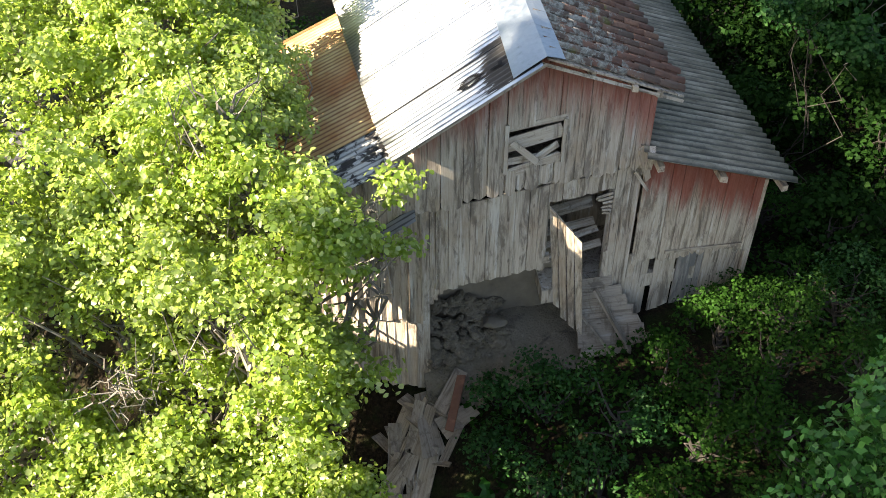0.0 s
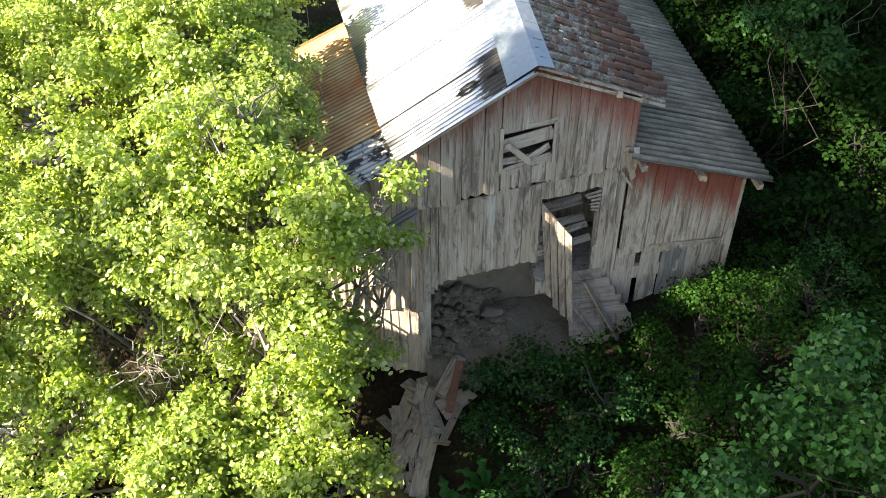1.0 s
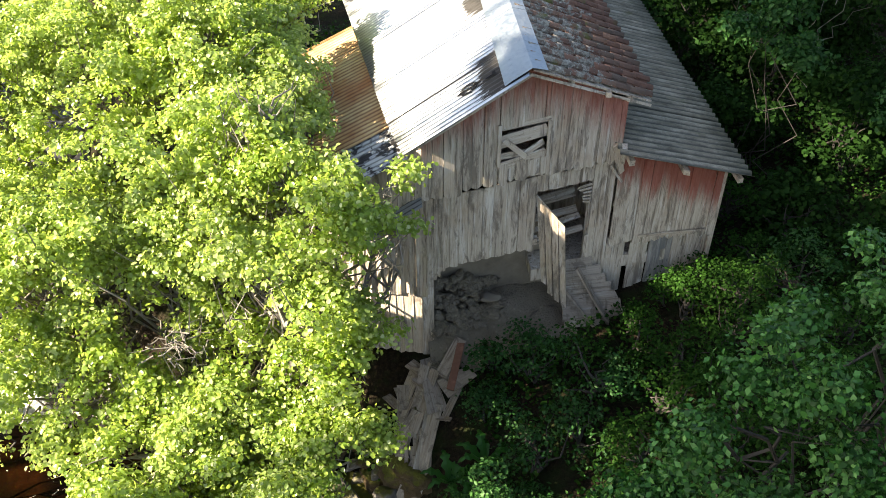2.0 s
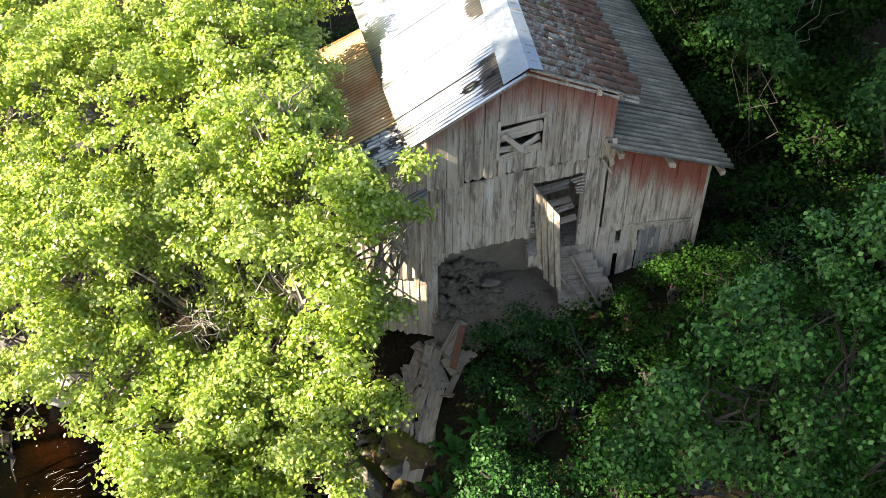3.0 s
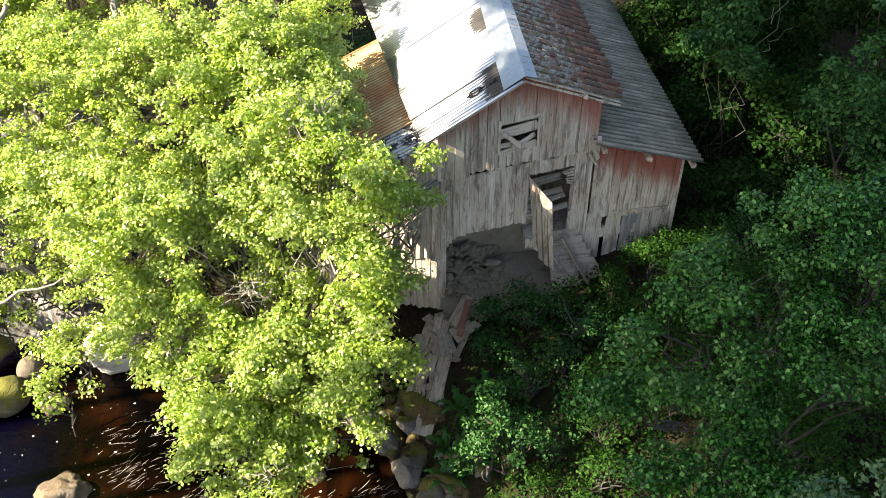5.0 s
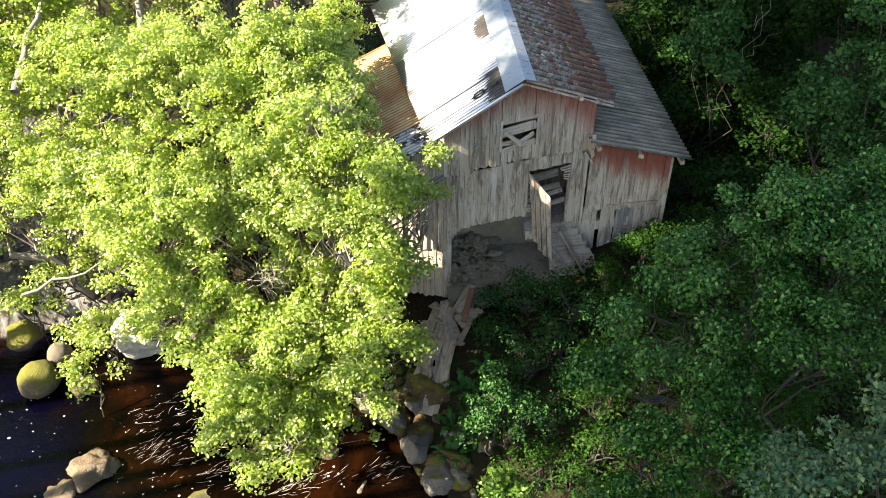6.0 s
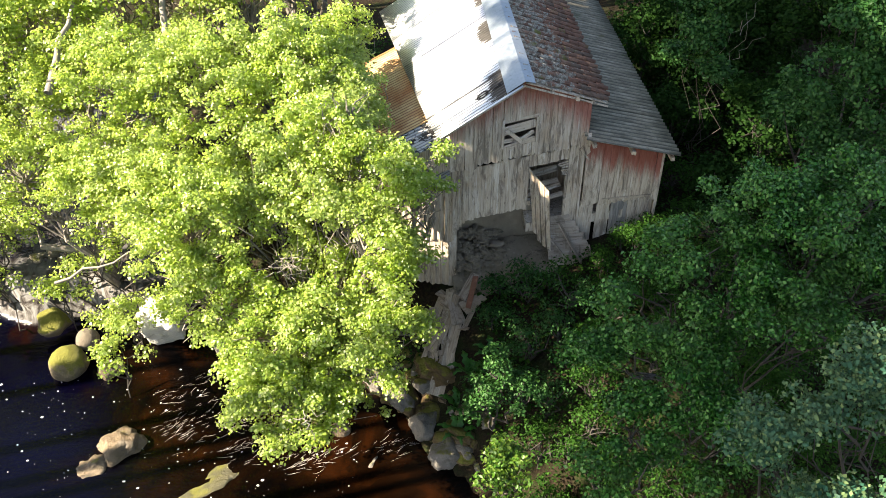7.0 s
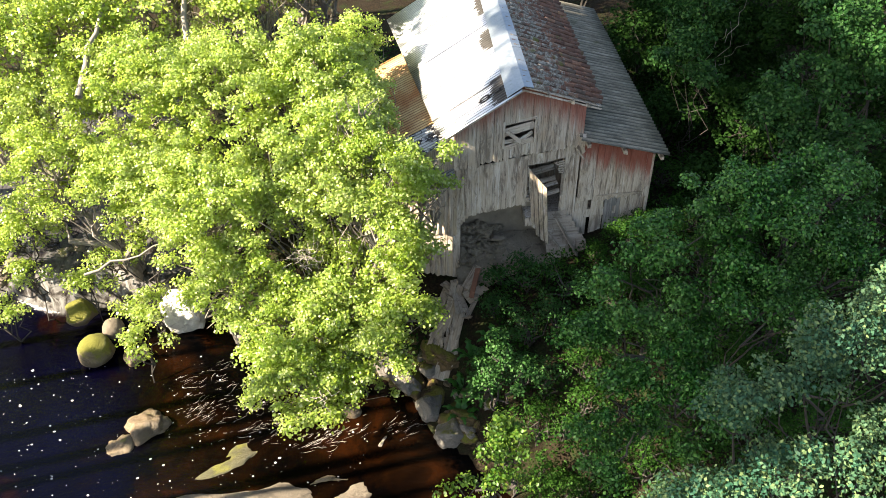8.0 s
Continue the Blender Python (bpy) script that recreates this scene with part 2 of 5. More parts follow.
def water_material():
    n = Nodes("peaty_river_water")
    f = n.noise(0.42, 4, 0.6, dist=0.6)
    p = n.xyz()
    # Navy stops of the left pool stand in for reflected blue sky.
    sky_pool = n.ramp(f, [(0.40, (0.0004, 0.0004, 0.0038)), (0.62, (0.0005, 0.0004, 0.0020)), (0.75, (0.0050, 0.0014, 0.0010))])
    run = n.ramp(f, [(0.42, (0.0006, 0.0004, 0.0004)), (0.56, (0.0034, 0.0013, 0.0005)), (0.72, (0.014, 0.0040, 0.0010))])
    c = n.mix(n.step(n.math("ADD", p[0], n.math("MULTIPLY", f, 2.0)), -15.6, -13.4), sky_pool, run)
    rip = n.noise(1.0, 5, 0.6, n.scaled((3.0, 7.0, 3.0)), 0.7)
    # white water where the bed drops, a grey sheet above it
    drop = n.math("MULTIPLY", n.step(p[2], -3.74, -3.45), n.step(p[2], -2.27, -2.5, 0.45, 1.0))
    foam = n.noise(1.0, 6, 0.65, n.scaled((2.6, 0.9, 2.0)), 0.8)
    m = n.math("MULTIPLY", drop, n.step(foam, 0.30, 0.66, 0.15, 1.0))
    c = n.mix(m, c, n.mix(n.step(foam, 0.35, 0.6), (0.07, 0.058, 0.045), (0.15, 0.148, 0.145)))
    n.bump(n.math("ADD", rip, n.math("MULTIPLY", n.noise(9.0, 4, 0.6), 0.35)), 0.35, 0.05)
    return n.done(c, n.step(m, 0.0, 0.5, 0.07, 0.6), 0.0, 0.09)


def concrete_material():
    n = Nodes("old_concrete")
    f = n.noise(1.1, 6, 0.65)
    g = n.noise(20, 6, 0.7)
    c = n.ramp(f, [(0.3, (0.095, 0.078, 0.058)), (0.55, (0.19, 0.160, 0.122)), (0.8, (0.29, 0.25, 0.195))])
    c = n.mix(n.step(g, 0.5, 0.8, 0, 0.4), c, (0.12, 0.11, 0.10))
    c = n.mix(n.step(n.noise(0.8, 3, 0.5, n.scaled((1, 1, 1.3))), 0.60, 0.70, 0, 0.7), c, (0.08, 0.07, 0.06))
    n.bump(n.math("ADD", f, n.math("MULTIPLY", g, 0.3)), 0.5, 0.03)
    return n.done(c, 0.92)


M_CEMENT, M_TILE, M_GROUND, M_WATER, M_CONCRETE = cement_sheet(), tile_material(), ground_material(), water_material(), concrete_material()
# Alder leaf raised above real foliage: sunlight partly put into the colour.
M_LEAF_SUN = leaf_material("sunlit_alder_leaf", [(0.0, (0.070, 0.138, 0.015)), (0.45, (0.145, 0.228, 0.028)), (0.8, (0.245, 0.325, 0.066)), (1.0, (0.46, 0.49, 0.27))], (0.50, 0.64, 0.10), 0.34, 0.52, 0.45)
# Same alder leaf darkened: its shaded side is put into the colour.
M_LEAF_SHADED = leaf_material("shaded_alder_leaf", [(0.0, (0.003, 0.022, 0.003)), (0.5, (0.010, 0.062, 0.008)), (0.8, (0.036, 0.135, 0.021)), (1.0, (0.11, 0.23, 0.065))], (0.036, 0.15, 0.009), 0.34, 0.22, 0.15)
# Leaf colour dropped far below real foliage to stand in for deep shade.
M_LEAF_WOOD = leaf_material("shade_darkened_leaf", [(0.0, (0.004, 0.015, 0.003)), (0.6, (0.009, 0.030, 0.006)), (1.0, (0.02, 0.052, 0.010))], (0.02, 0.065, 0.008), 0.6, 0.3, 0.04)
M_LEAF_PALE = leaf_material("pale_sallow_leaf", [(0.0, (0.012, 0.052, 0.032)), (0.6, (0.028, 0.092, 0.058)), (1.0, (0.13, 0.185, 0.075))], (0.17, 0.22, 0.05), 0.5, 0.25, 0.1)
M_LEAF_YELLOW = leaf_material("yellowish_leaf", [(0.0, (0.022, 0.075, 0.008)), (0.6, (0.05, 0.118, 0.013)), (1.0, (0.12, 0.18, 0.03))], (0.14, 0.25, 0.02), 0.42, 0.4, 0.3)
# Green of the low plants darkened so that shade sits in the colour.
M_LEAF_LOW = leaf_material("shade_darkened_plant_leaf", [(0.0, (0.006, 0.024, 0.003)), (0.6, (0.014, 0.048, 0.007)), (1.0, (0.032, 0.082, 0.013))], (0.035, 0.115, 0.010), 0.6, 0.3, 0.06)
# Shrub leaf darkened less, a lighter shade put into the colour.
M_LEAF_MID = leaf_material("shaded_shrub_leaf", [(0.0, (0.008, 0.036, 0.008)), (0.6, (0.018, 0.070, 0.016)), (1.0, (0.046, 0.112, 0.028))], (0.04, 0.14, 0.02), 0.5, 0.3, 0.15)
M_LEAF_FAR = leaf_material("spruce_needles", [(0.0, (0.012, 0.028, 0.012)), (1.0, (0.03, 0.055, 0.02))], (0.03, 0.06, 0.02), 0.6, 0.15, 0.15)
M_BARK = bark_material("grey_bark", (0.07, 0.058, 0.046), (0.24, 0.215, 0.185))
M_BARK_DARK = bark_material("dark_bark", (0.014, 0.012, 0.010), (0.04, 0.034, 0.028))
M_TWIG = bark_material("dead_twig_bark", (0.11, 0.095, 0.08), (0.22, 0.20, 0.175))
M_ROCK = rock_material("grey_granite", (0.085, 0.075, 0.062), (0.20, 0.18, 0.155), 0.3)
M_ROCK_TAN = rock_material("tan_wet_rock", (0.085, 0.058, 0.032), (0.19, 0.14, 0.085), 0.1, True)
M_ROCK_PALE = rock_material("pale_rock", (0.085, 0.068, 0.048), (0.17, 0.14, 0.105))
M_ROCK_MOSS = rock_material("mossy_rock", (0.07, 0.055, 0.03), (0.13, 0.105, 0.06), 0.95)
M_ROCK_GREEN = rock_material("green_algae_rock", (0.030, 0.027, 0.009), (0.075, 0.068, 0.026), 0.15, True)
# Rock paled far above the others so it reads as blown-out sunlight.
M_ROCK_WHITE = rock_material("sunlit_white_rock", (0.55, 0.52, 0.46), (0.72, 0.69, 0.63))
M_PLANK_RED = bark_material("red_brown_plank", (0.10, 0.040, 0.024), (0.22, 0.10, 0.06))
M_MUD = rock_material("brown_bank_earth", (0.05, 0.030, 0.011), (0.11, 0.070, 0.024), 0.5)


# ---- building helpers ----
def mesh_from(name, verts, faces, mat, smooth=False):
    me = bpy.data.meshes.new(name)
    me.from_pydata([tuple(v) for v in verts], [], faces)
    me.materials.append(mat)
    if smooth:
        me.polygons.foreach_set("use_smooth", [True] * len(me.polygons))
    me.update()
    return me


def quads_mesh(name, verts, quads, mat):
    """A big mesh of quads from arrays."""
    me = bpy.data.meshes.new(name)
    nv, nq = len(verts), len(quads)
    me.vertices.add(nv)
    me.vertices.foreach_set("co", np.asarray(verts, dtype=np.float32).ravel())
    me.loops.add(nq * 4)
    me.loops.foreach_set("vertex_index", np.asarray(quads, dtype=np.int32).ravel())
    me.polygons.add(nq)
    me.polygons.foreach_set("loop_start", np.arange(nq, dtype=np.int32) * 4)
    me.materials.append(mat)
    me.update(calc_edges=True)
    return me


def under(ob, parent):
    ob.parent = parent
    return ob


def part(name, bm, mat, parent=None, label="", smooth=False):
    me = bpy.data.meshes.new(name)
    bm.to_mesh(me)
    bm.free()
    me.materials.append(mat)
    if smooth:
        me.polygons.foreach_set("use_smooth", [True] * len(me.polygons))
    ob = new(name, me)
    if parent:
        ob.parent = parent
    if label:
        ob["label"] = label
    return ob


def prism(front, back):
    """Two outlines with the same count of points, joined into a solid."""
    k = len(front)
    faces = [tuple(range(k)), tuple(range(2 * k - 1, k - 1, -1))]
    faces += [(i, k + i, k + (i + 1) % k, (i + 1) % k) for i in range(k)]
    return list(front) + list(back), faces


def solid(name, front, back, mat, parent=None, label="", grain=None):
    v, f = prism(front, back)
    me = mesh_from(name, v, f, mat)
    bm = bmesh.new()
    bm.from_mesh(me)
    bmesh.ops.recalc_face_normals(bm, faces=bm.faces)
    bm.to_mesh(me)
    bm.free()
    turn = grain or Matrix.Identity(3)
    me.attributes.new("grain", "FLOAT_VECTOR", "POINT").data.foreach_set("vector", [k for p in me.vertices for k in turn @ p.co])
    ob = new(name, me)
    if parent:
        ob.parent = parent
    if label:
        ob["label"] = label
    return ob


def board(name, a, b, width, thick, mat, parent=None, label="", up=(0, 0, 1), taper=0.0, rng=random):
    """A plank from a to b, its wide face towards 'up', with chipped ends."""
    a, b = Vector(a), Vector(b)
    d = (b - a).normalized()
    side = d.cross(Vector(up)).normalized()
    n = side.cross(d).normalized()
    w, h = width / 2, thick / 2
    e = [rng.uniform(-0.05, 0.05) for _ in range(4)]
    lo = [a + side * w + d * e[0], b + side * w * (1 - taper) + d * e[1], b - side * w * (1 - taper) + d * e[2], a - side * w + d * e[3]]
    return solid(name, [p + n * h for p in lo], [p - n * h for p in lo], mat, parent, label, Matrix((side, n, d)))


def tube_into(bm, pts, radii, sides=6):
    """A tapered bent tube along pts."""
    rings = []
    for i, (p, r) in enumerate(zip(pts, radii)):
        d = (pts[min(i + 1, len(pts) - 1)] - pts[max(i - 1, 0)]).normalized()
        u = d.orthogonal().normalized()
        w = d.cross(u)
        rings.append([bm.verts.new(p + (u * math.cos(t) + w * math.sin(t)) * r) for t in (2 * math.pi * k / sides for k in range(sides))])
    for r0, r1 in zip(rings, rings[1:]):
        for k in range(sides):
            bm.faces.new((r0[k], r0[(k + 1) % sides], r1[(k + 1) % sides], r1[k]))
    bm.faces.new(rings[-1])


def crooked(a, b, rng, bend=0.12, steps=5):
    a, b = Vector(a), Vector(b)
    ln = (b - a).length
    pts = [a.lerp(b, i / steps) for i in range(steps + 1)]
    for i in range(1, steps):
        pts[i] += Vector((rng.gauss(0, 1), rng.gauss(0, 1), rng.gauss(0, 0.6))) * ln * bend * 0.5
    return pts


# ---- leaves ----
GAPS = [(tuple(Vector((-5.40, 0.66, 1.10)) + SUN_DIR * 0.5 * k), 0.70) for k in range(26)]
GAPS += [((-9.1, -2.0, 2.6), 0.75), ((-9.3, -2.7, 2.9), 0.6), ((-8.2, -1.2, 3.1), 0.35), ((-10.6, -1.9, 1.6), 0.4)]


def over_zinc(pos):
    """Leaves whose shade would fall on the bare, sunlit zinc roof."""
    height = pos[:, 2] - 6.09 - (pos[:, 0] - 0.17 * pos[:, 1] + 2.54) * 0.562
    rate = SUN_DIR.z - (SUN_DIR.x - 0.17 * SUN_DIR.y) * 0.562
    hit = pos - (height / rate)[:, None] * np.array(SUN_DIR)
    x = hit[:, 0] - 0.17 * hit[:, 1]
    return (height > 0) & (x > -5.25) & (x < -2.5) & (hit[:, 1] > -0.9) & (hit[:, 1] < 4.4)


def leaf_arrays(rng, pos, nrm, size, slim=1.0, kite=False):
    """Vertices and quads of one folded leaf at each place."""
    n = len(pos)
    nrm = nrm / np.linalg.norm(nrm, axis=1, keepdims=True)
    ref = rng.normal(size=(n, 3))
    along = np.cross(nrm, ref)
    along /= np.linalg.norm(along, axis=1, keepdims=True)
    side = np.cross(nrm, along)
    shape = ((0, 0, 0), (0.32, 0.36, 0.10), (0.76, 0.34, 0.08), (1, 0, -0.05), (0.76, -0.34, 0.08), (0.32, -0.36, 0.10))
    if kite:
        shape = ((0, 0, 0), (0.55, 0.42, 0.08), (1, 0, -0.03), (0.55, -0.42, 0.08))
    k = len(shape)
    verts = np.empty((n, k, 3), dtype=np.float32)
    wide = slim * rng.uniform(0.85, 1.2, size=(n, 1))
    for i, (u, w, h) in enumerate(shape):
        verts[:, i] = pos + size[:, None] * (along * (u - 0.5) + side * w * wide + nrm * h)
    base = np.arange(n)[:, None] * k
    if kite:
        return verts.reshape(-1, 3), base + [0, 1, 2, 3]
    q = np.stack([base + [0, 1, 2, 3], base + [0, 3, 4, 5]], axis=1).reshape(-1, 4)
    return verts.reshape(-1, 3), q


def clump_leaves(rng, centres, radii, count, size, up=0.55, shell=0.6, flat=0.75):
    """Leaves through many small clumps: places, normals and sizes."""
    w = radii ** 2
    which = rng.choice(len(centres), size=count, p=w / w.sum())
    d = rng.normal(size=(count, 3))
    d /= np.linalg.norm(d, axis=1, keepdims=True)
    d[:, 2] = np.where(d[:, 2] < -0.35, -d[:, 2], d[:, 2])
    r = radii[which] * (shell + (1.08 - shell) * rng.random(count) ** 0.7) * (1 + 0.16 * rng.normal(size=count))
    off = d * r[:, None]
    off[:, 2] *= flat
    pos = centres[which] + off
    nrm = d * 0.75 + np.array([0, 0, up]) + rng.normal(scale=0.6, size=(count, 3))
    return pos, nrm, size * rng.uniform(0.65, 1.3, size=count)


def crown_clumps(rng, centre, radii, n, spread=(0.55, 1.05), big=(0.45, 0.95), low=-0.5):
    """Clumps that cover the outside of a crown, with an uneven outline."""
    d = rng.normal(size=(n, 3))
    d /= np.linalg.norm(d, axis=1, keepdims=True)
    d[:, 2] = np.where(d[:, 2] < low, -d[:, 2] * 0.6, d[:, 2])
    k = rng.uniform(spread[0], spread[1], size=(n, 1))
    c = np.array(centre) + d * np.array(radii) * k + rng.normal(scale=0.14, size=(n, 3)) * np.array(radii)
    return c, rng.uniform(big[0], big[1], size=n)


def tree(name, label, category, base, crowns, mat, leaf, per, seed, trunk=0.16, clumps=105, big=(0.26, 0.56), twigs=46, group="", up=0.5, shell=0.45, bark=None, slim=1.0, kite=False, holes=-1.0):
    """A tree: a trunk with limbs to each crown, and one crown mesh of leaves. crowns: (centre, radii) each."""
    rng = np.random.default_rng(seed)
    pr = random.Random(seed)
    root = new(name)
    root.location = base
    tagged(root, label, category, group)
    b = Vector(base)
    bm, tw = bmesh.new(), bmesh.new()
    cs, rs = [], []
    for centre, radii in crowns:
        vol = radii[0] * radii[1] + radii[1] * radii[2] + radii[0] * radii[2]
        c, r = crown_clumps(rng, centre, radii, max(8, int(clumps * vol / 12)), big=big)
        cs.append(c), rs.append(r)
        mid = Vector(centre) - b
        pts = crooked((0, 0, -0.4), mid + Vector((0, 0, -0.2 * radii[2])), pr, 0.10, 6)
        tube_into(bm, pts, [trunk * (1 - 0.75 * i / 6) for i in range(7)], 7)
        for k in range(min(len(c), twigs)):
            t = Vector(c[k]) - b
            s = pts[pr.choice((3, 4, 5, 6))]
            way = crooked(s, t, pr, 0.16, 4)
            if any((w + b - Vector(g)).length < 1.2 * rad for w in way for g, rad in GAPS[:26]):
                continue
            tube_into(tw, way, [0.035, 0.028, 0.02, 0.013, 0.006], 4)
    c, r = np.concatenate(cs), np.concatenate(rs)
    full = [noise.noise(Vector(p) * 0.85) > holes for p in c]
    c, r = c[full], r[full]
    count = int(per * (r ** 2).sum())
    pos, nrm, size = clump_leaves(rng, c, r, count, leaf, up=up, shell=shell)
    keep = np.ones(len(pos), dtype=bool)
    for g, rad in GAPS:
        keep &= np.linalg.norm(pos - np.array(g), axis=1) > rad
    keep &= ~over_zinc(pos)
    pos, nrm, size = pos[keep], nrm[keep], size[keep]
    v, q = leaf_arrays(rng, pos - np.array(base), nrm, size, slim, kite)
    part("trunk", bm, bark or M_BARK, root)
    part("branchwork", tw, bark or M_BARK, root)
    under(new("crown", quads_mesh("crown", v, q, mat)), root)
    return root


# ---- the lie of the land ----
HOUSE_SHEAR = 0.17
WATER, UPPER = -3.8, -2.3


def sstep(a, b, x):
    t = min(1.0, max(0.0, (x - a) / (b - a)))
    return t * t * (3 - 2 * t)


def banks(x, y):
    east = (x + 7.4) * 0.888 + (y + 0.4) * 0.46
    north = (x + 7.4) * 0.38 + (y + 0.4) * 0.925
    return east, north


def water_level(x, y):
    east, north = banks(x, y)
    return WATER + (UPPER - WATER) * sstep(0.9, 1.9, north + 0.25 * math.sin(x * 1.7)) * sstep(-11.5, -13.0, x)


def land(x, y):
    east, north = banks(x, y)
    wob = 0.35 * noise.noise((x * 0.5, y * 0.5, 0.3)) + 0.16 * noise.noise((x * 1.7, y * 1.7, 2.0))
    m = max(east, north) + wob
    house = -4.7 + 1.0 * sstep(-1.0, 0.1, m) + 2.6 * sstep(0.0, 2.6, m) + 0.8 * sstep(2.2, 5.0, m) + 0.5 * sstep(4.5, 8.0, m)
    up = -4.7 + 0.6 * sstep(-1.0, 0.6, m) + 1.35 * sstep(1.1, 2.2, m) + 1.9 * sstep(12, 22, m)
    k = sstep(-10.0, -13.0, x)
    h = house * (1 - k) + up * k
    h += 2.5 * sstep(9, 40, x) + 3.0 * sstep(16, 70, y)
    far = sstep(-21, -27, x + 0.3 * min(y, 0))
    h = h * (1 - far) + (-2.0 + 3.0 * sstep(-27, -60, x)) * far
    return h + wob * 0.35


def axis(lo, hi, a, b, fine):
    """Coordinates, close together between a and b and wider towards lo and hi."""
    out, x, s = [], a, fine
    while x > lo:
        s *= 1.35
        x -= s
        out.append(x)
    out = out[::-1]
    x = a
    while x < b:
        out.append(x)
        x += fine
    s = fine
    while x < hi:
        out.append(x)
        s *= 1.35
        x += s
    return out


def sheet(name, xs, ys, height, mat, label):
    v = [(x, y, height(x, y)) for y in ys for x in xs]
    k = len(xs)
    q = [(j * k + i, j * k + i + 1, (j + 1) * k + i + 1, (j + 1) * k + i) for j in range(len(ys) - 1) for i in range(k - 1)]
    me = quads_mesh(name, v, q, mat)
    me.polygons.foreach_set("use_smooth", [True] * len(me.polygons))
    return tagged(new(name, me), label, name, kind="structure")


sheet("ground", axis(-900, 900, -24, 12, 0.3), axis(-900, 900, -14, 22, 0.3), land, M_GROUND, "woodland soil, darkened as tree shade, falling steeply to the river")
sheet("water", axis(-70, 60, -23, -4, 0.25), axis(-120, 40, -9, 12, 0.25), water_level, M_WATER, "dark peaty river water with foam below a small drop")


# ---- the barn ----
def S(x, y, z):
    """A place in the barn, whose long sides run askew to its front."""
    return (x + HOUSE_SHEAR * y, y, z)


RIDGE_X, RIDGE_Z = -2.54, 6.09
BARN_BACK = 9.0


def rake_left(x):
    return RIDGE_Z - (RIDGE_X - x) * 0.562


def rake_right(x):
    return RIDGE_Z - (x - RIDGE_X) * 0.498


def gable_top(x):
    return (rake_left(x) if x < RIDGE_X else rake_right(x)) - 0.16


def lean_top(x):
    return 3.98 - (x + 0.55) * 0.325


barn = tagged(new("barn"), "weathered grey plank barn, half collapsed, with patched metal and tile roofs", "barn")
wall_rng = random.Random(5)


def plank_wall(name, x0, x1, top, bottom, y, mat, width=0.2, jag=0.04, parent=barn, wander=0.018, slant=0.0):
    """Upright boards side by side. top and bottom: heights by x."""
    mid = 0.5 * (x0 + x1)
    zr = 0.5 * (top(mid) + bottom(mid))
    sy = slant * (x1 - x0)
    rail = [(x0 + 0.02, y + sy + 0.045, zr - 0.05), (x1 - 0.02, y + 0.045, zr - 0.05), (x1 - 0.02, y + 0.045, zr + 0.05), (x0 + 0.02, y + sy + 0.045, zr + 0.05)]
    holder = solid(name, rail, [(u, w + 0.045, h) for u, w, h in rail], M_WOOD, parent, "plank wall section on a rail")
    x = x0
    while x < x1 - 0.03:
        w = min(width * wall_rng.uniform(0.75, 1.3), x1 - x)
        if x1 - (x + w) < 0.06:
            w = x1 - x
        a, b = x + 0.003, x + w - 0.004
        t0, t1 = top(a), top(b)
        z0 = bottom(0.5 * (a + b)) - wall_rng.uniform(0, jag)
        z1 = z0 + wall_rng.uniform(-0.03, 0.03)
        if min(t0, t1) - z0 > 0.08:
            yy = y + slant * (x1 - 0.5 * (a + b)) + wall_rng.uniform(-wander, wander)
            lean = wall_rng.uniform(-0.012, 0.012) - slant * (b - a)
            sway = wall_rng.uniform(-0.006, 0.006)
            front = [(a + sway, yy, z0), (0.5 * (a + b), yy - 0.002, min(z0, z1) - jag * wall_rng.uniform(0.4, 1.0)), (b + sway, yy + lean, z1), (b, yy + lean, t1), (a, yy, t0)]
            back = [(p[0], p[1] + 0.028, p[2]) for p in front]
            solid("plank", front, back, mat, holder)
        x += w
    return holder


def seam(x):
    return 3.38 + (x + 4.24) * 0.088


def hole_top(x):
    return 1.36 if x < -4.25 else 1.50 + 0.075 * (x + 4.1) - 0.10 * max(0.0, -3.95 - x) * 3


# gable boards above the lap line, with the hatch opening
HATCH = (-2.98, -2.03, 3.86, 4.64)
plank_wall("gable_wall", -4.47, HATCH[0], gable_top, lambda x: seam(x) - 0.02, -0.105, M_WOOD_GABLE, jag=0.075)
plank_wall("gable_wall", HATCH[0], HATCH[1], gable_top, lambda x: HATCH[3] + 0.05 * (x - HATCH[0]), -0.103, M_WOOD_GABLE, jag=0.01)
plank_wall("gable_wall", HATCH[0], HATCH[1], lambda x: HATCH[2] + 0.08 * (x - HATCH[0]), lambda x: seam(x) - 0.01, -0.103, M_WOOD, jag=0.075)
plank_wall("gable_wall", HATCH[1], -0.47, gable_top, lambda x: seam(x) - 0.03, -0.105, M_WOOD_GABLE, jag=0.10)
# boards below the lap line
plank_wall("front_wall", -4.46, -4.10, lambda x: seam(x) - 0.17, lambda x: 1.40 if x > -4.3 else -0.85, 0.015, M_WOOD)
plank_wall("front_wall", -4.06, -2.12, lambda x: seam(x) - 0.17, hole_top, 0.015, M_WOOD, 0.23)
plank_wall("front_wall", -2.12, -0.93, lambda x: seam(x) - 0.17, lambda x: 3.04 + 0.1 * (x + 2.1), 0.015, M_WOOD, 0.19, 0.02)
plank_wall("front_wall", -0.93, -0.46, lambda x: seam(x) - 0.17, lambda x: 0.0, 0.015, M_WOOD, 0.16, 0.1)
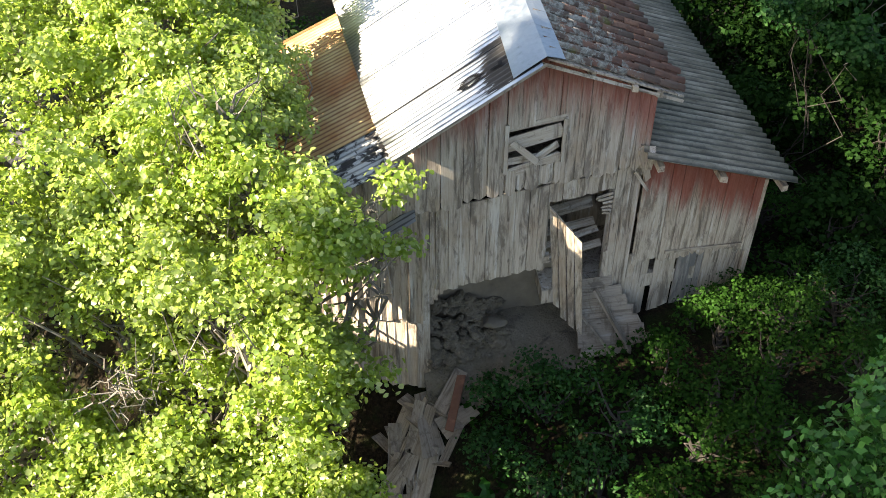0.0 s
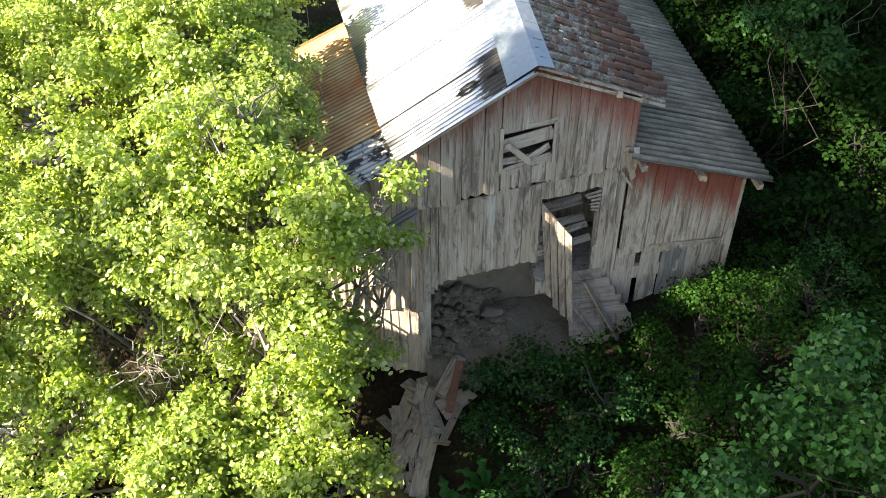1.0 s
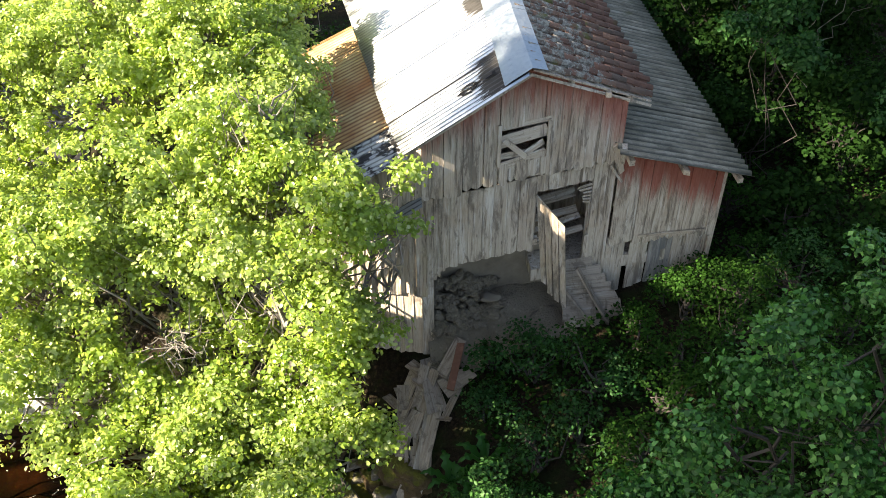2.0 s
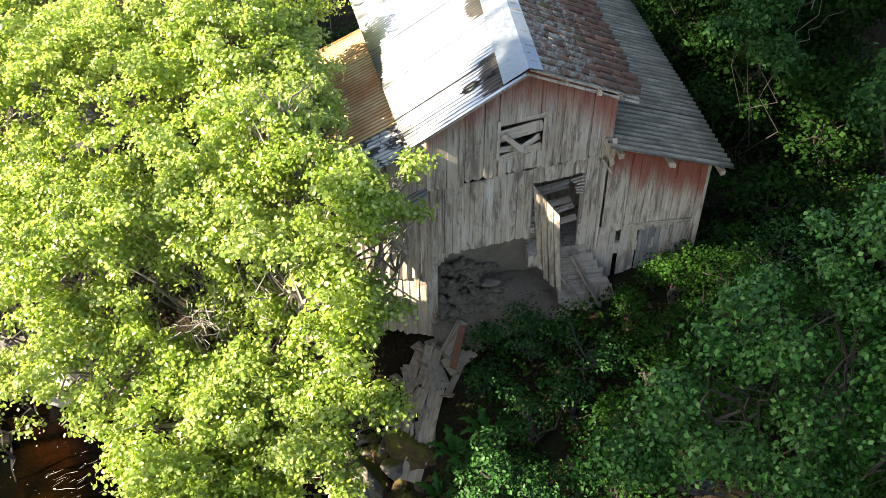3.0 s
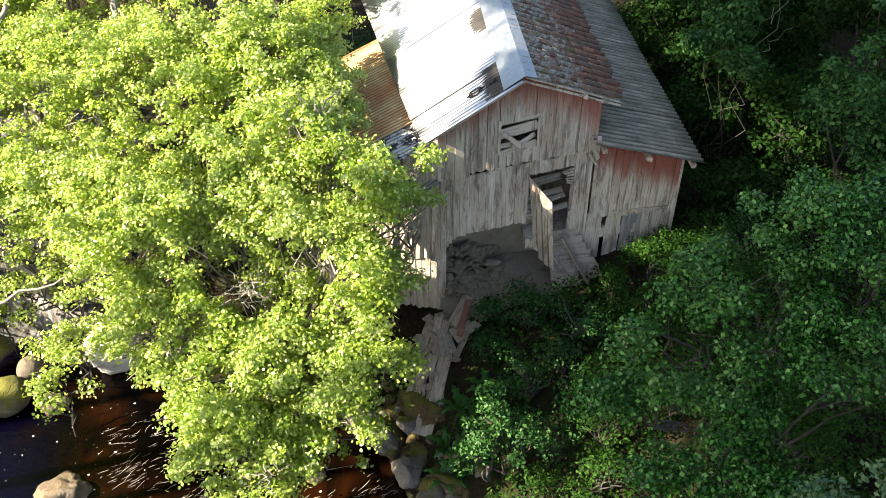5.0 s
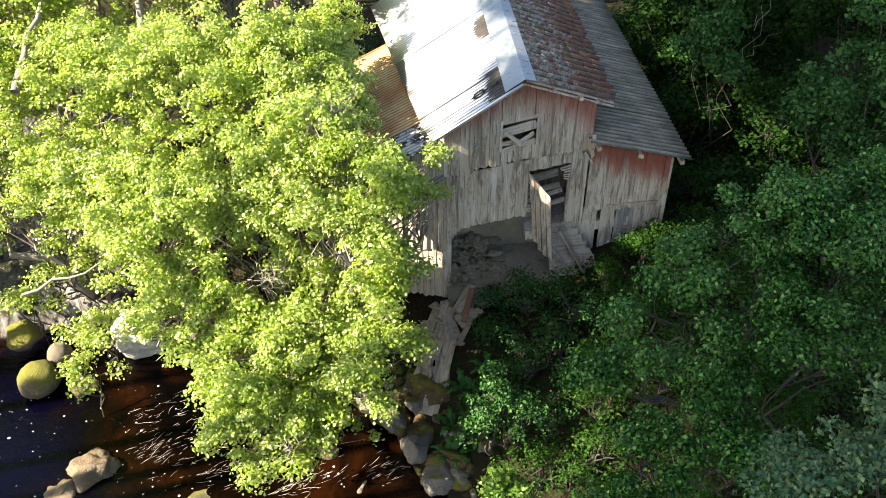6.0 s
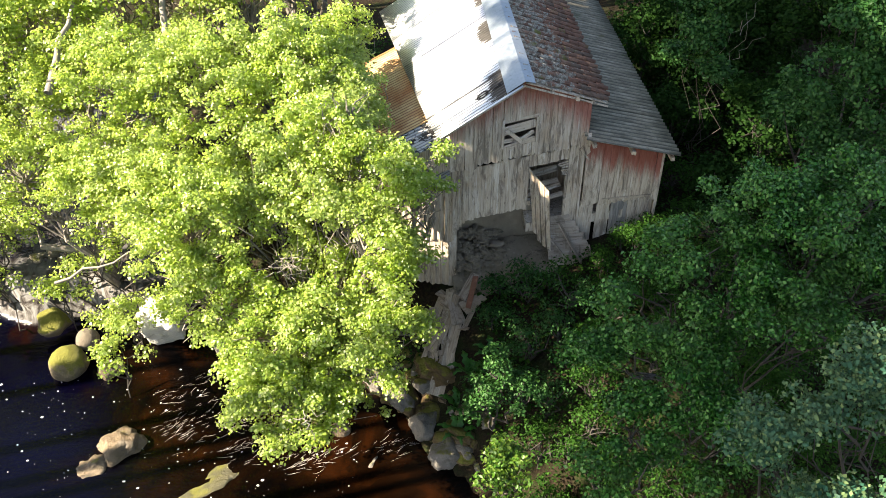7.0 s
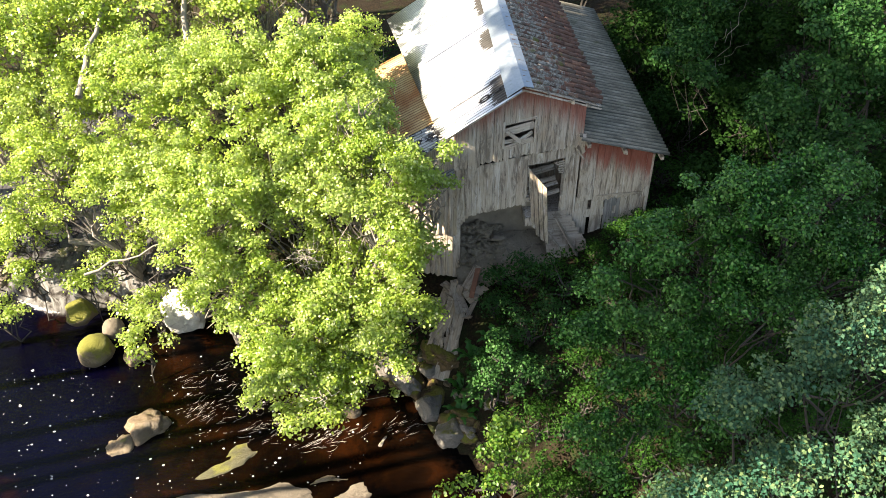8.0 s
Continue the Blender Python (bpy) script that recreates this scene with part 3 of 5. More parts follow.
# lean-to front
plank_wall("lean_to_wall", -0.44, 1.96, lambda x: lean_top(x) - 0.12, lambda x: 1.50 - 0.04 * x, -0.05, M_WOOD_LEAN, 0.19, 0.09)
plank_wall("lean_to_wall", -0.44, 0.0, lambda x: 1.56, lambda x: -0.15, 0.045, M_WOOD, 0.17, 0.05)
plank_wall("lean_to_wall", 0.11, 0.54, lambda x: 1.54, lambda x: -0.2, 0.05, M_WOOD, 0.2, 0.05)
plank_wall("lean_to_wall", 0.56, 1.10, lambda x: 1.40, lambda x: 0.1, 0.035, M_WOOD_DARK, 0.16, 0.05)
plank_wall("lean_to_wall", 1.10, 1.93, lambda x: 1.50, lambda x: -0.2, 0.045, M_WOOD, 0.18, 0.05)
# boards at the hole's corner, cut in a curve
plank_wall("front_wall", -4.36, -3.78, lambda x: 1.72, lambda x: 0.62 + 0.92 * min(1.0, max(0.0, (x + 4.36) / 0.5)) ** 0.5, 0.03, M_WOOD, 0.09, 0.02)
# low shed at the other side
plank_wall("shed_wall", -6.3, -4.36, lambda x: 4.42 + 0.428 * (x + 4.7) - 0.16, lambda x: 0.82 + 0.05 * (x + 6), -0.02, M_WOOD, 0.17, 0.05, slant=0.42)
plank_wall("shed_wall", -6.3, -4.36, lambda x: 0.92 + 0.05 * (x + 6), lambda x: -0.75, 0.02, M_WOOD, 0.16, 0.1, slant=0.42)


def slab(name, corners, thick, mat, label="", parent=barn):
    """A flat plate on four corners, thick along its normal."""
    c = [Vector(p) for p in corners]
    n = (c[1] - c[0]).cross(c[3] - c[0]).normalized() * thick
    return solid(name, c, [p - n for p in c], mat, parent, label)


# side and back walls, loft floor and frame that close the barn
slab("side_wall", [S(-4.44, 0.05, -0.8), S(-4.44, BARN_BACK, -0.8), S(-4.44, BARN_BACK, 4.85), S(-4.44, 0.05, 4.85)], 0.04, M_WOOD)
slab("side_wall", [S(1.94, BARN_BACK, -0.2), S(1.94, 0.06, -0.2), S(1.94, 0.06, 2.95), S(1.94, BARN_BACK, 2.95)], 0.04, M_WOOD)
slab("side_wall", [S(-0.46, BARN_BACK, 3.3), S(-0.46, 0.06, 3.3), S(-0.46, 0.06, 4.9), S(-0.46, BARN_BACK, 4.9)], 0.04, M_WOOD)
slab("shed_side_wall", [S(-6.38, 0.9, -0.8), S(-6.38, 6, -0.8), S(-6.38, 6, 1.8), S(-6.38, 0.9, 1.8)], 0.04, M_WOOD)
solid("back_wall", [S(-4.4, BARN_BACK, -0.8), S(1.9, BARN_BACK, -0.8), S(1.9, BARN_BACK, 2.9), S(-0.5, BARN_BACK, 3.9), S(-0.5, BARN_BACK, 4.8), S(-2.54, BARN_BACK, 5.8), S(-4.4, BARN_BACK, 4.8)],
      [S(-4.4, BARN_BACK + 0.05, -0.8), S(1.9, BARN_BACK + 0.05, -0.8), S(1.9, BARN_BACK + 0.05, 2.9), S(-0.5, BARN_BACK + 0.05, 3.9), S(-0.5, BARN_BACK + 0.05, 4.8), S(-2.54, BARN_BACK + 0.05, 5.8), S(-4.4, BARN_BACK + 0.05, 4.8)], M_WOOD, barn)
slab("loft_floor", [S(-4.4, 0.05, 3.42), S(-0.5, 0.05, 3.5), S(-0.5, 8.9, 3.5), S(-4.4, 8.9, 3.42)], 0.06, M_WOOD)
slab("floor_slab", [S(-2.1, 0.05, 1.02), S(1.9, 0.05, 1.02), S(1.9, 8.9, 1.02), S(-2.1, 8.9, 1.02)], 0.3, M_WOOD)
slab("inner_wall", [S(-2.2, 1.7, -0.6), S(0.6, 1.7, -0.6), S(0.6, 1.7, 3.4), S(-2.2, 1.7, 3.4)], 0.05, M_WOOD, "dark brown inner plank wall")
for x, z0, z1 in ((-4.40, -0.9, 4.6), (-2.14, 1.5, 3.4), (-0.88, 0.0, 3.4), (-0.50, 0.0, 4.8), (1.86, -0.1, 2.9)):
    solid("post", [(x - 0.06, 0.08, z0), (x + 0.06, 0.08, z0), (x + 0.06, 0.08, z1), (x - 0.06, 0.08, z1)],
          [(x - 0.06, 0.2, z0), (x + 0.06, 0.2, z0), (x + 0.06, 0.2, z1), (x - 0.06, 0.2, z1)], M_WOOD, barn)
board("beam", (-4.4, 0.14, 3.35), (-0.5, 0.14, 3.62), 0.14, 0.14, M_WOOD, barn)
board("beam", (-4.1, 0.12, 1.62), (-2.0, 0.12, 1.76), 0.14, 0.14, M_WOOD, barn)
board("batten", (0.2, -0.085, 1.60), (1.75, -0.085, 1.50), 0.03, 0.06, M_WOOD, barn)
board("corner_board", (1.96, -0.02, -0.15), (1.99, -0.02, 2.85), 0.05, 0.10, M_WOOD, barn, up=(1, 0, 0))
board("corner_board", (-4.10, -0.005, 1.5), (-4.09, -0.005, 3.36), 0.03, 0.03, M_WOOD, barn, up=(0, -1, 0))

# the hatch with its loose boards
for a, b, w in (((-3.0, -0.02, 4.63), (-2.0, -0.02, 4.73), 0.10), ((-3.0, -0.01, 4.33), (-2.03, 0.0, 4.50), 0.26), ((-3.0, 0.0, 4.02), (-2.5, 0.0, 4.05), 0.13),
                ((-2.98, -0.03, 3.80), (-2.03, -0.02, 4.03), 0.17), ((-2.93, -0.135, 4.46), (-2.50, -0.135, 4.05), 0.11), ((-2.5, -0.03, 4.02), (-2.1, -0.02, 4.26), 0.12)):
    board("hatch_board", Vector(a) + Vector((0, -0.07, 0)), Vector(b) + Vector((0, -0.07, 0)), w, 0.025, M_WOOD, barn, up=(0, -1, 0), rng=wall_rng)
for a, b in (((-2.99, -0.135, 3.84), (-2.99, -0.135, 4.70)), ((-2.02, -0.135, 3.92), (-2.02, -0.135, 4.74))):
    board("hatch_frame", a, b, 0.07, 0.03, M_WOOD, barn, up=(0, -1, 0))

# the door leaf that hangs open
for i in range(4):
    u0, u1 = i / 4, (i + 1) / 4 - 0.02
    a, b = Vector((-2.14, -0.05, 0)), Vector((-1.66, -0.50, 0))
    p, q = a.lerp(b, u0), a.lerp(b, u1)
    top = 3.0 - 0.14 * i
    low = (0.75, 0.5, 0.38, 0.30)[i]
    front = [(p.x + 0.25, p.y, low), (q.x + 0.22, q.y, low - 0.03), (q.x, q.y, top - 0.12), (p.x, p.y, top)]
    solid("door_plank", front, [(x + 0.02, y + 0.03, z) for x, y, z in front], M_WOOD, barn, "grey plank of a door hanging open")

# inside the doorway: fallen boards and broken slats
for a, b, w in (((-2.0, 0.9, 2.10), (-0.95, 0.8, 2.35), 0.22), ((-2.0, 0.7, 1.85), (-0.9, 0.65, 2.02), 0.16), ((-1.95, 0.5, 1.70), (-0.9, 0.5, 1.95), 0.12),
                ((-1.95, 0.4, 1.48), (-0.92, 0.35, 1.72), 0.14), ((-1.9, 1.3, 2.3), (-0.9, 1.25, 2.4), 0.25)):
    board("fallen_board", a, b, w, 0.03, M_WOOD, barn, up=(0, -0.6, 1), rng=wall_rng)
for k in range(6):
    z = 3.02 - 0.09 * k
    board("broken_slat", (-0.92, 0.05, z), (-1.22 + 0.03 * k, 0.02, z + 0.02 * (k - 2)), 0.04, 0.02, M_WOOD, barn, up=(0, -1, 0), rng=wall_rng)
board("loose_board", (-0.98, -0.05, 1.2), (-0.93, 0.02, 1.75), 0.12, 0.03, M_WOOD, barn, "reddish broken board", up=(0, -1, 0))
board("loose_batten", (-0.62, -0.06, 3.42), (-0.36, -0.06, 3.05), 0.05, 0.03, M_WOOD, barn, up=(0, -1, 0))

# concrete footing seen through the gap
solid("concrete_wall", [(-4.5, 0.75, -1.2), (-1.5, 0.45, -1.2), (-1.5, 0.75, 1.9), (-4.5, 1.15, 1.9)], [(-4.5, 1.2, -1.2), (-1.5, 0.9, -1.2), (-1.5, 1.2, 1.9), (-4.5, 1.6, 1.9)], M_CONCRETE, barn, "grey stained concrete footing wall")

# ---- roofs ----
def corrugated(name, p00, p10, p11, p01, pitch, depth, mat, label="", lift=0.0, per=6, parent=barn, rows=4, sag=0.0):
    """A sheet with waves. p00 to p01: along the eave (across the waves); p00 to p10: up the slope."""
    p00, p10, p11, p01 = (Vector(S(*p)) for p in (p00, p10, p11, p01))
    ln = (p01 - p00).length
    n = max(6, int(ln / pitch * per))
    up = (p10 - p00).cross(p01 - p00).normalized()
    if up.z < 0:
        up = -up
    v, q = [], []
    for j in range(rows + 1):
        for i in range(n + 1):
            u, w = i / n, j / rows
            p = p00.lerp(p01, u).lerp(p10.lerp(p11, u), w)
            p = p + up * (lift + depth * (0.5 + 0.5 * math.cos(2 * math.pi * p.y / pitch)) - sag * 4 * w * (1 - w))
            v.append(p)
    m = len(v)
    v += [p - up * 0.006 for p in v]
    for j in range(rows):
        for i in range(n):
            a = j * (n + 1) + i
            q.append((a, a + 1, a + n + 2, a + n + 1))
            q.append((m + a, m + a + n + 1, m + a + n + 2, m + a + 1))
    for i in range(n):
        a, b = i, rows * (n + 1) + i
        q.append((a, m + a, m + a + 1, a + 1))
        q.append((b, b + 1, m + b + 1, m + b))
    for j in range(rows):
        a, b = j * (n + 1), j * (n + 1) + n
        q.append((a, a + n + 1, m + a + n + 1, m + a))
        q.append((b, m + b, m + b + n + 1, b + n + 1))
    me = quads_mesh(name, v, q, mat)
    me.polygons.foreach_set("use_smooth", [True] * len(me.polygons))
    ob = under(new(name, me), parent)
    if label:
        ob["label"] = label
    return ob


def eave_left(y):
    return -4.98 - 0.13 * y


ys = [-0.86, 0.42, 2.3, 4.15, 5.8, 7.4, 9.2]
roof_left = None
for i in range(6):
    a, b = ys[i], ys[i + 1] + 0.08
    xa, xb = eave_left(a) + (0.06 if i == 0 else 0), eave_left(b)
    za, zb = rake_left(xa), rake_left(xb)
    corrugated("roof_sheet", (xa, a, za), (-2.6, a, rake_left(-2.6)), (-2.6, b, rake_left(-2.6)), (xb, b, zb), 0.136, 0.032, M_ZINC,
               "bright galvanised corrugated roof sheet", 0.012 * (i % 2), 6, rows=5)
# ridge cap, bent over the ridge
for i in range(4):
    a, b = -0.78 + 2.5 * i, -0.78 + 2.5 * (i + 1) + 0.1
    lift = 0.055 + 0.006 * (i % 2)
    prof = [(-3.02, rake_left(-3.02)), (-2.9, rake_left(-2.9) + 0.012), (-2.66, rake_left(-2.66) + 0.012), (-2.54, RIDGE_Z + 0.01), (-2.42, rake_right(-2.42) + 0.04), (-2.26, rake_right(-2.26) + 0.07)]
    v = [S(x, y, z + lift) for y in (a, b) for x, z in prof] + [S(x, y, z + lift - 0.008) for y in (a, b) for x, z in prof]
    k = len(prof)
    f = [(j, j + 1, k + j + 1, k + j) for j in range(k - 1)] + [(2 * k + j, 3 * k + j, 3 * k + j + 1, 2 * k + j + 1) for j in range(k - 1)]
    f += [(j, 2 * k + j, 2 * k + j + 1, j + 1) for j in range(k - 1)] + [(k + j, k + j + 1, 3 * k + j + 1, 3 * k + j) for j in range(k - 1)]
    f += [(0, k, 3 * k, 2 * k), (k - 1, 3 * k - 1, 4 * k - 1, 2 * k - 1)]
    under(new("ridge_cap", mesh_from("ridge_cap", v, f, M_CAP)), barn)["label"] = "pale galvanised ridge flashing"

# dark stamp on the first sheet: a ring with a bar through it
def on_left(x, y, lift=0.05):
    return Vector(S(x, y, rake_left(x) + lift))


M_STAMP = Nodes("faded_black_paint").done((0.015, 0.015, 0.016), 0.9, 0.0, 0.05)
bm = bmesh.new()
c = (-3.58, -0.13)
for k in range(20):
    t0, t1 = 2 * math.pi * k / 20, 2 * math.pi * (k + 0.9) / 20
    quad = [on_left(c[0] + r * math.cos(t), c[1] + r * math.sin(t)) for r, t in ((0.09, t0), (0.165, t0), (0.165, t1), (0.09, t1))]
    bm.faces.new([bm.verts.new(p) for p in quad])
for x0, x1, y0, y1 in ((-3.78, -3.36, -0.16, -0.11), (-3.28, -3.14, -0.18, -0.14), (-3.16, -3.10, -0.20, -0.06)):
    bm.faces.new([bm.verts.new(on_left(x, y)) for x, y in ((x0, y0), (x1, y0), (x1, y1), (x0, y1))])
part("roof_stamp", bm, M_STAMP, barn, "faded black ring-shaped stamp on the sheet")

# lower roof over the shed: a dull patched sheet, then rusty ones
for i, (a, b) in enumerate(((-0.35, 1.05), (1.0, 2.9), (2.85, 4.7), (4.65, 6.5))):
    corrugated("shed_roof_sheet", (-7.2, a, 3.35), (-4.7, a, 4.42), (-4.7, b, 4.42), (-7.2, b, 3.35), 0.15, 0.03, M_PATCHSHEET if i == 0 else M_RUST,
               "dull grey sheet with black patches" if i == 0 else "orange rusty corrugated sheet", 0.01 * i)
corrugated("hanging_sheet", (-5.9, -0.5, 2.55), (-4.45, -0.3, 3.3), (-4.45, 0.1, 3.3), (-5.9, 0.0, 2.55), 0.12, 0.03, M_GREYSHEET, "loose blue-grey sheet hanging at the wall")

# lean-to roof of wavy grey sheets
ly = [-0.62, 1.6, 3.8, 6.0, 8.2, 10.4]
for i in range(5):
    a, b = ly[i], ly[i + 1] + 0.1
    corrugated("lean_to_roof_sheet", (2.36, a, 3.06), (-0.62, a, 4.02), (-0.62, b, 4.02), (2.36, b, 3.06), 0.21, 0.055, M_CEMENT, "grey wavy roof sheet with lichen", 0.014 * (i % 2), 8)

# rafter ends and barge boards
for x, y in ((-1.7, -0.42), (-0.95, -0.30), (-0.45, -0.16), (-3.4, -0.5), (-4.3, -0.6)):
    z = (rake_right(x) if x > RIDGE_X else rake_left(x)) - 0.10
    board("rafter_end", S(x, y, z), S(x, 0.4, z), 0.09, 0.10, M_WOOD, barn)
for x in (0.85, 2.12, -0.35):
    z = lean_top(x) - 0.13
    board("rafter_end", S(x, -0.55, z), S(x, 0.4, z), 0.11, 0.11, M_WOOD, barn)
board("barge_board", S(-2.54, -0.66, 5.96), S(-4.9, -0.72, rake_left(-4.9) - 0.10), 0.025, 0.06, M_WOOD, barn)
board("barge_board", S(-2.54, -0.62, 5.95), S(0.02, -0.04, rake_right(0.02) - 0.11), 0.025, 0.05, M_WOOD, barn)
board("barge_board", (-0.45, -0.12, 3.55), (-0.52, -0.3, 4.0), 0.1, 0.14, M_WOOD, barn, "broken grey board at the corner")
board("corner_trim", (-0.40, -0.08, 3.28), (-0.62, -0.12, 3.95), 0.12, 0.06, M_WOOD, barn, up=(0, -1, 0))


# tiles
def tile_mesh():
    """One pantile: a wave across, thick, its lower lip a little proud."""
    v, q = [], []
    n = 8
    for layer in (0, 1):
        for j in range(2):
            for i in range(n + 1):
                u = i / n
                z = 0.06 * math.sin(2 * math.pi * u) - 0.022 * layer + (0.04 if j == 0 else 0.0)
                v.append((j * 0.40, (u - 0.5) * 0.36, z))
    m = 2 * (n + 1)
    for i in range(n):
        q += [(i, i + n + 1, i + n + 2, i + 1), (m + i, m + i + 1, m + i + n + 2, m + i + n + 1), (i, i + 1, m + i + 1, m + i)]
    me = quads_mesh("tile", v, q, M_TILE)
    me.polygons.foreach_set("use_smooth", [True] * len(me.polygons))
    return me


tile_data = tile_mesh()
slope = math.atan(0.498)
up_slope = (Vector(S(-1, 0, 0.498)) - Vector(S(0, 0, 0))).normalized()
along = Vector(S(0, 1, 0)).normalized()
normal = up_slope.cross(along)
if normal.z < 0:
    normal = -normal
tile_rng = random.Random(8)
tile_roof = slab("tile_roof", [S(0.02, -0.05, rake_right(0.02) - 0.04), S(0.02, 9.2, rake_right(0.02) - 0.04), S(-2.5, 9.2, rake_right(-2.5) - 0.04), S(-2.5, -0.66, rake_right(-2.5) - 0.04)], -0.03, M_WOOD, "old clay tiles with grey lichen and moss")
rows, cols = 8, 28
for c in range(cols):
    for r in range(rows):
        x = 0.14 - r * 0.325 + tile_rng.uniform(-0.015, 0.015)
        start = -0.02 - 0.62 * (r / rows)
        y = start + 0.18 + c * 0.335 + tile_rng.uniform(-0.012, 0.012)
        if r == 0 and c in (0, 3, 11):
            x -= 0.12
        p = Vector(S(x, y, rake_right(x) + 0.02)) + normal * tile_rng.uniform(0, 0.018)
        ob = under(new("tile", tile_data), tile_roof)
        turn = Matrix((up_slope, along, normal)).transposed().to_4x4()
        ob.matrix_basis = Matrix.Translation(p) @ turn @ pose(0, 0, 0, tile_rng.uniform(-2, 2), tile_rng.uniform(-2, 2), tile_rng.uniform(-3, 3))


# ---- debris in front of the barn ----
def loose_board(a, b, w, t, label, mat=M_WOOD_DEBRIS):
    ob = board("plank", a, b, w, t, mat, None, rng=wall_rng)
    return tagged(ob, label, "plank", "fallen boards by the barn")


# a fallen floor panel under the doorway
panel = tagged(new("fallen_plank_panel"), "collapsed panel of grey planks leaning below the doorway", "plank panel")
for i in range(8):
    u = i / 7
    a = Vector((-1.62, -0.05, 1.12)).lerp(Vector((-1.50, -0.62, -0.05)), u)
    b = Vector((-0.72, -0.02, 1.08)).lerp(Vector((0.10, -0.62, -0.25)), u)
    board("plank", a, b, 0.19, 0.03, M_WOOD_DEBRIS, panel, up=(0.1, -0.8, 0.55), rng=wall_rng)
loose_board((-1.2, -0.25, 1.15), (-0.45, -0.75, -0.3), 0.13, 0.05, "long grey plank lying across the fallen panel")
loose_board((-1.5, -0.4, 0.75), (-0.85, -0.75, -0.2), 0.05, 0.05, "thin grey batten leaning on the fallen panel")


def drop_to_ground(x, y, lift=0.05):
    return Vector((x, y, land(x, y) + lift))


pile = random.Random(21)
for i in range(34):
    t = pile.random()
    x = -4.35 - 0.75 * t + pile.uniform(-0.6, 0.6)
    y = -0.50 - 1.1 * t + pile.uniform(-0.35, 0.35)
    ang = pile.choice((2.15, 1.45, 0.7)) + pile.gauss(0, 0.25)
    ln = pile.uniform(0.4, 1.25)
    dx, dy = math.cos(ang) * ln / 2, math.sin(ang) * ln / 2
    lift = 0.06 + 0.045 * (i % 8)
    loose_board(drop_to_ground(x - dx, y - dy, lift), drop_to_ground(x + dx, y + dy, lift), pile.choice((0.08, 0.11, 0.15, 0.20, 0.28)), 0.03, "weathered grey plank in a heap of rubble")

for i, (x, y, ang, w, l) in enumerate(((-4.25, -0.55, 0.5, 0.55, 0.8), (-4.7, -1.6, 1.1, 0.6, 0.9), (-3.95, -0.95, 0.2, 0.45, 0.7), (-5.2, -2.0, 0.8, 0.55, 0.75), (-4.5, -1.05, 1.6, 0.5, 0.7), (-5.1, -1.2, 0.3, 0.4, 0.6))):
    d = Vector((math.cos(ang), math.sin(ang), 0)) * l / 2
    a, b = drop_to_ground(x - d.x, y - d.y, 0.12 + 0.05 * i), drop_to_ground(x + d.x, y + d.y, 0.10 + 0.05 * i)
    tagged(board("broken_panel", a, b, w, 0.025, M_WOOD_DEBRIS, None, up=(0.25, -0.3, 1), taper=0.35, rng=pile), "broken grey sheet of wall cladding in the rubble", "panel", "fallen boards by the barn")
board_red = board("rusty_plank", drop_to_ground(-4.2, -1.3, 0.5), drop_to_ground(-3.7, -0.3, 0.45), 0.16, 0.03, M_PLANK_RED, None, rng=pile)
tagged(board_red, "reddish brown plank lying on the rubble", "plank")

# ferns on the bank
def fern(x, y, seed):
    r = random.Random(seed)
    z = land(x, y)
    root = new("fern")
    root.location = (x, y, z)
    tagged(root, "green fern growing on the river bank", "fern", "ferns on the bank")
    for k in range(7):
        ang = 2 * math.pi * k / 7 + r.uniform(-0.3, 0.3)
        d = Vector((math.cos(ang), math.sin(ang), 0))
        side = Vector((-d.y, d.x, 0))
        v, f = [], []
        n = 9
        for i in range(n):
            t = i / (n - 1)
            c = d * (0.62 * t) + Vector((0, 0, 0.42 * math.sin(2.2 * t)))
            w = 0.13 * math.sin(math.pi * min(1, 0.15 + 0.85 * t)) * (1 if i % 2 else 0.45) + 0.005
            v += [c - side * w, c + Vector((0, 0, 0.015)), c + side * w]
        for i in range(n - 1):
            o = 3 * i
            f += [(o, o + 1, o + 4, o + 3), (o + 1, o + 2, o + 5, o + 4)]
        under(new("frond", mesh_from("frond", v, f, M_LEAF_SHADED)), root)


for k, (x, y) in enumerate(((-4.9, -2.9), (-4.5, -2.5), (-4.2, -3.1), (-5.1, -3.6), (-4.4, -3.7), (-3.8, -2.6))):
    fern(x, y, 40 + k)


def boulder(name, label, centre, radii, mat, seed, rough=0.22, category="rock", group="", turn=None, cut=(0.55, 0.9)):
    r = random.Random(seed)
    bm = bmesh.new()
    bmesh.ops.create_icosphere(bm, subdivisions=4 if max(radii) > 0.5 else 3 if max(radii) > 0.2 else 2, radius=1.0)
    off = Vector((r.uniform(0, 90), r.uniform(0, 90), r.uniform(0, 90)))
    cuts = [(Vector((r.gauss(0, 1), r.gauss(0, 1), r.gauss(0.2, 1))).normalized(), r.uniform(*cut)) for _ in range(13)]
    for v in bm.verts:
        p = v.co.copy()
        for n, d in cuts:
            k = p.dot(n) - d
            if k > 0:
                p -= n * k * 0.95
        p *= 1 + 1.3 * rough * noise.noise(p * 1.3 + off) + 0.5 * rough * noise.noise(p * 3.6 + off) + 0.25 * rough * noise.noise(p * 9.0 + off)
        v.co = Vector((p.x * radii[0], p.y * radii[1], p.z * radii[2]))
    ob = part(name, bm, mat, None, "", max(radii) > 0.25)
    ob.matrix_basis = pose(*centre, 0, 0, r.uniform(0, 360) if turn is None else turn)
    return tagged(ob, label, category, group)


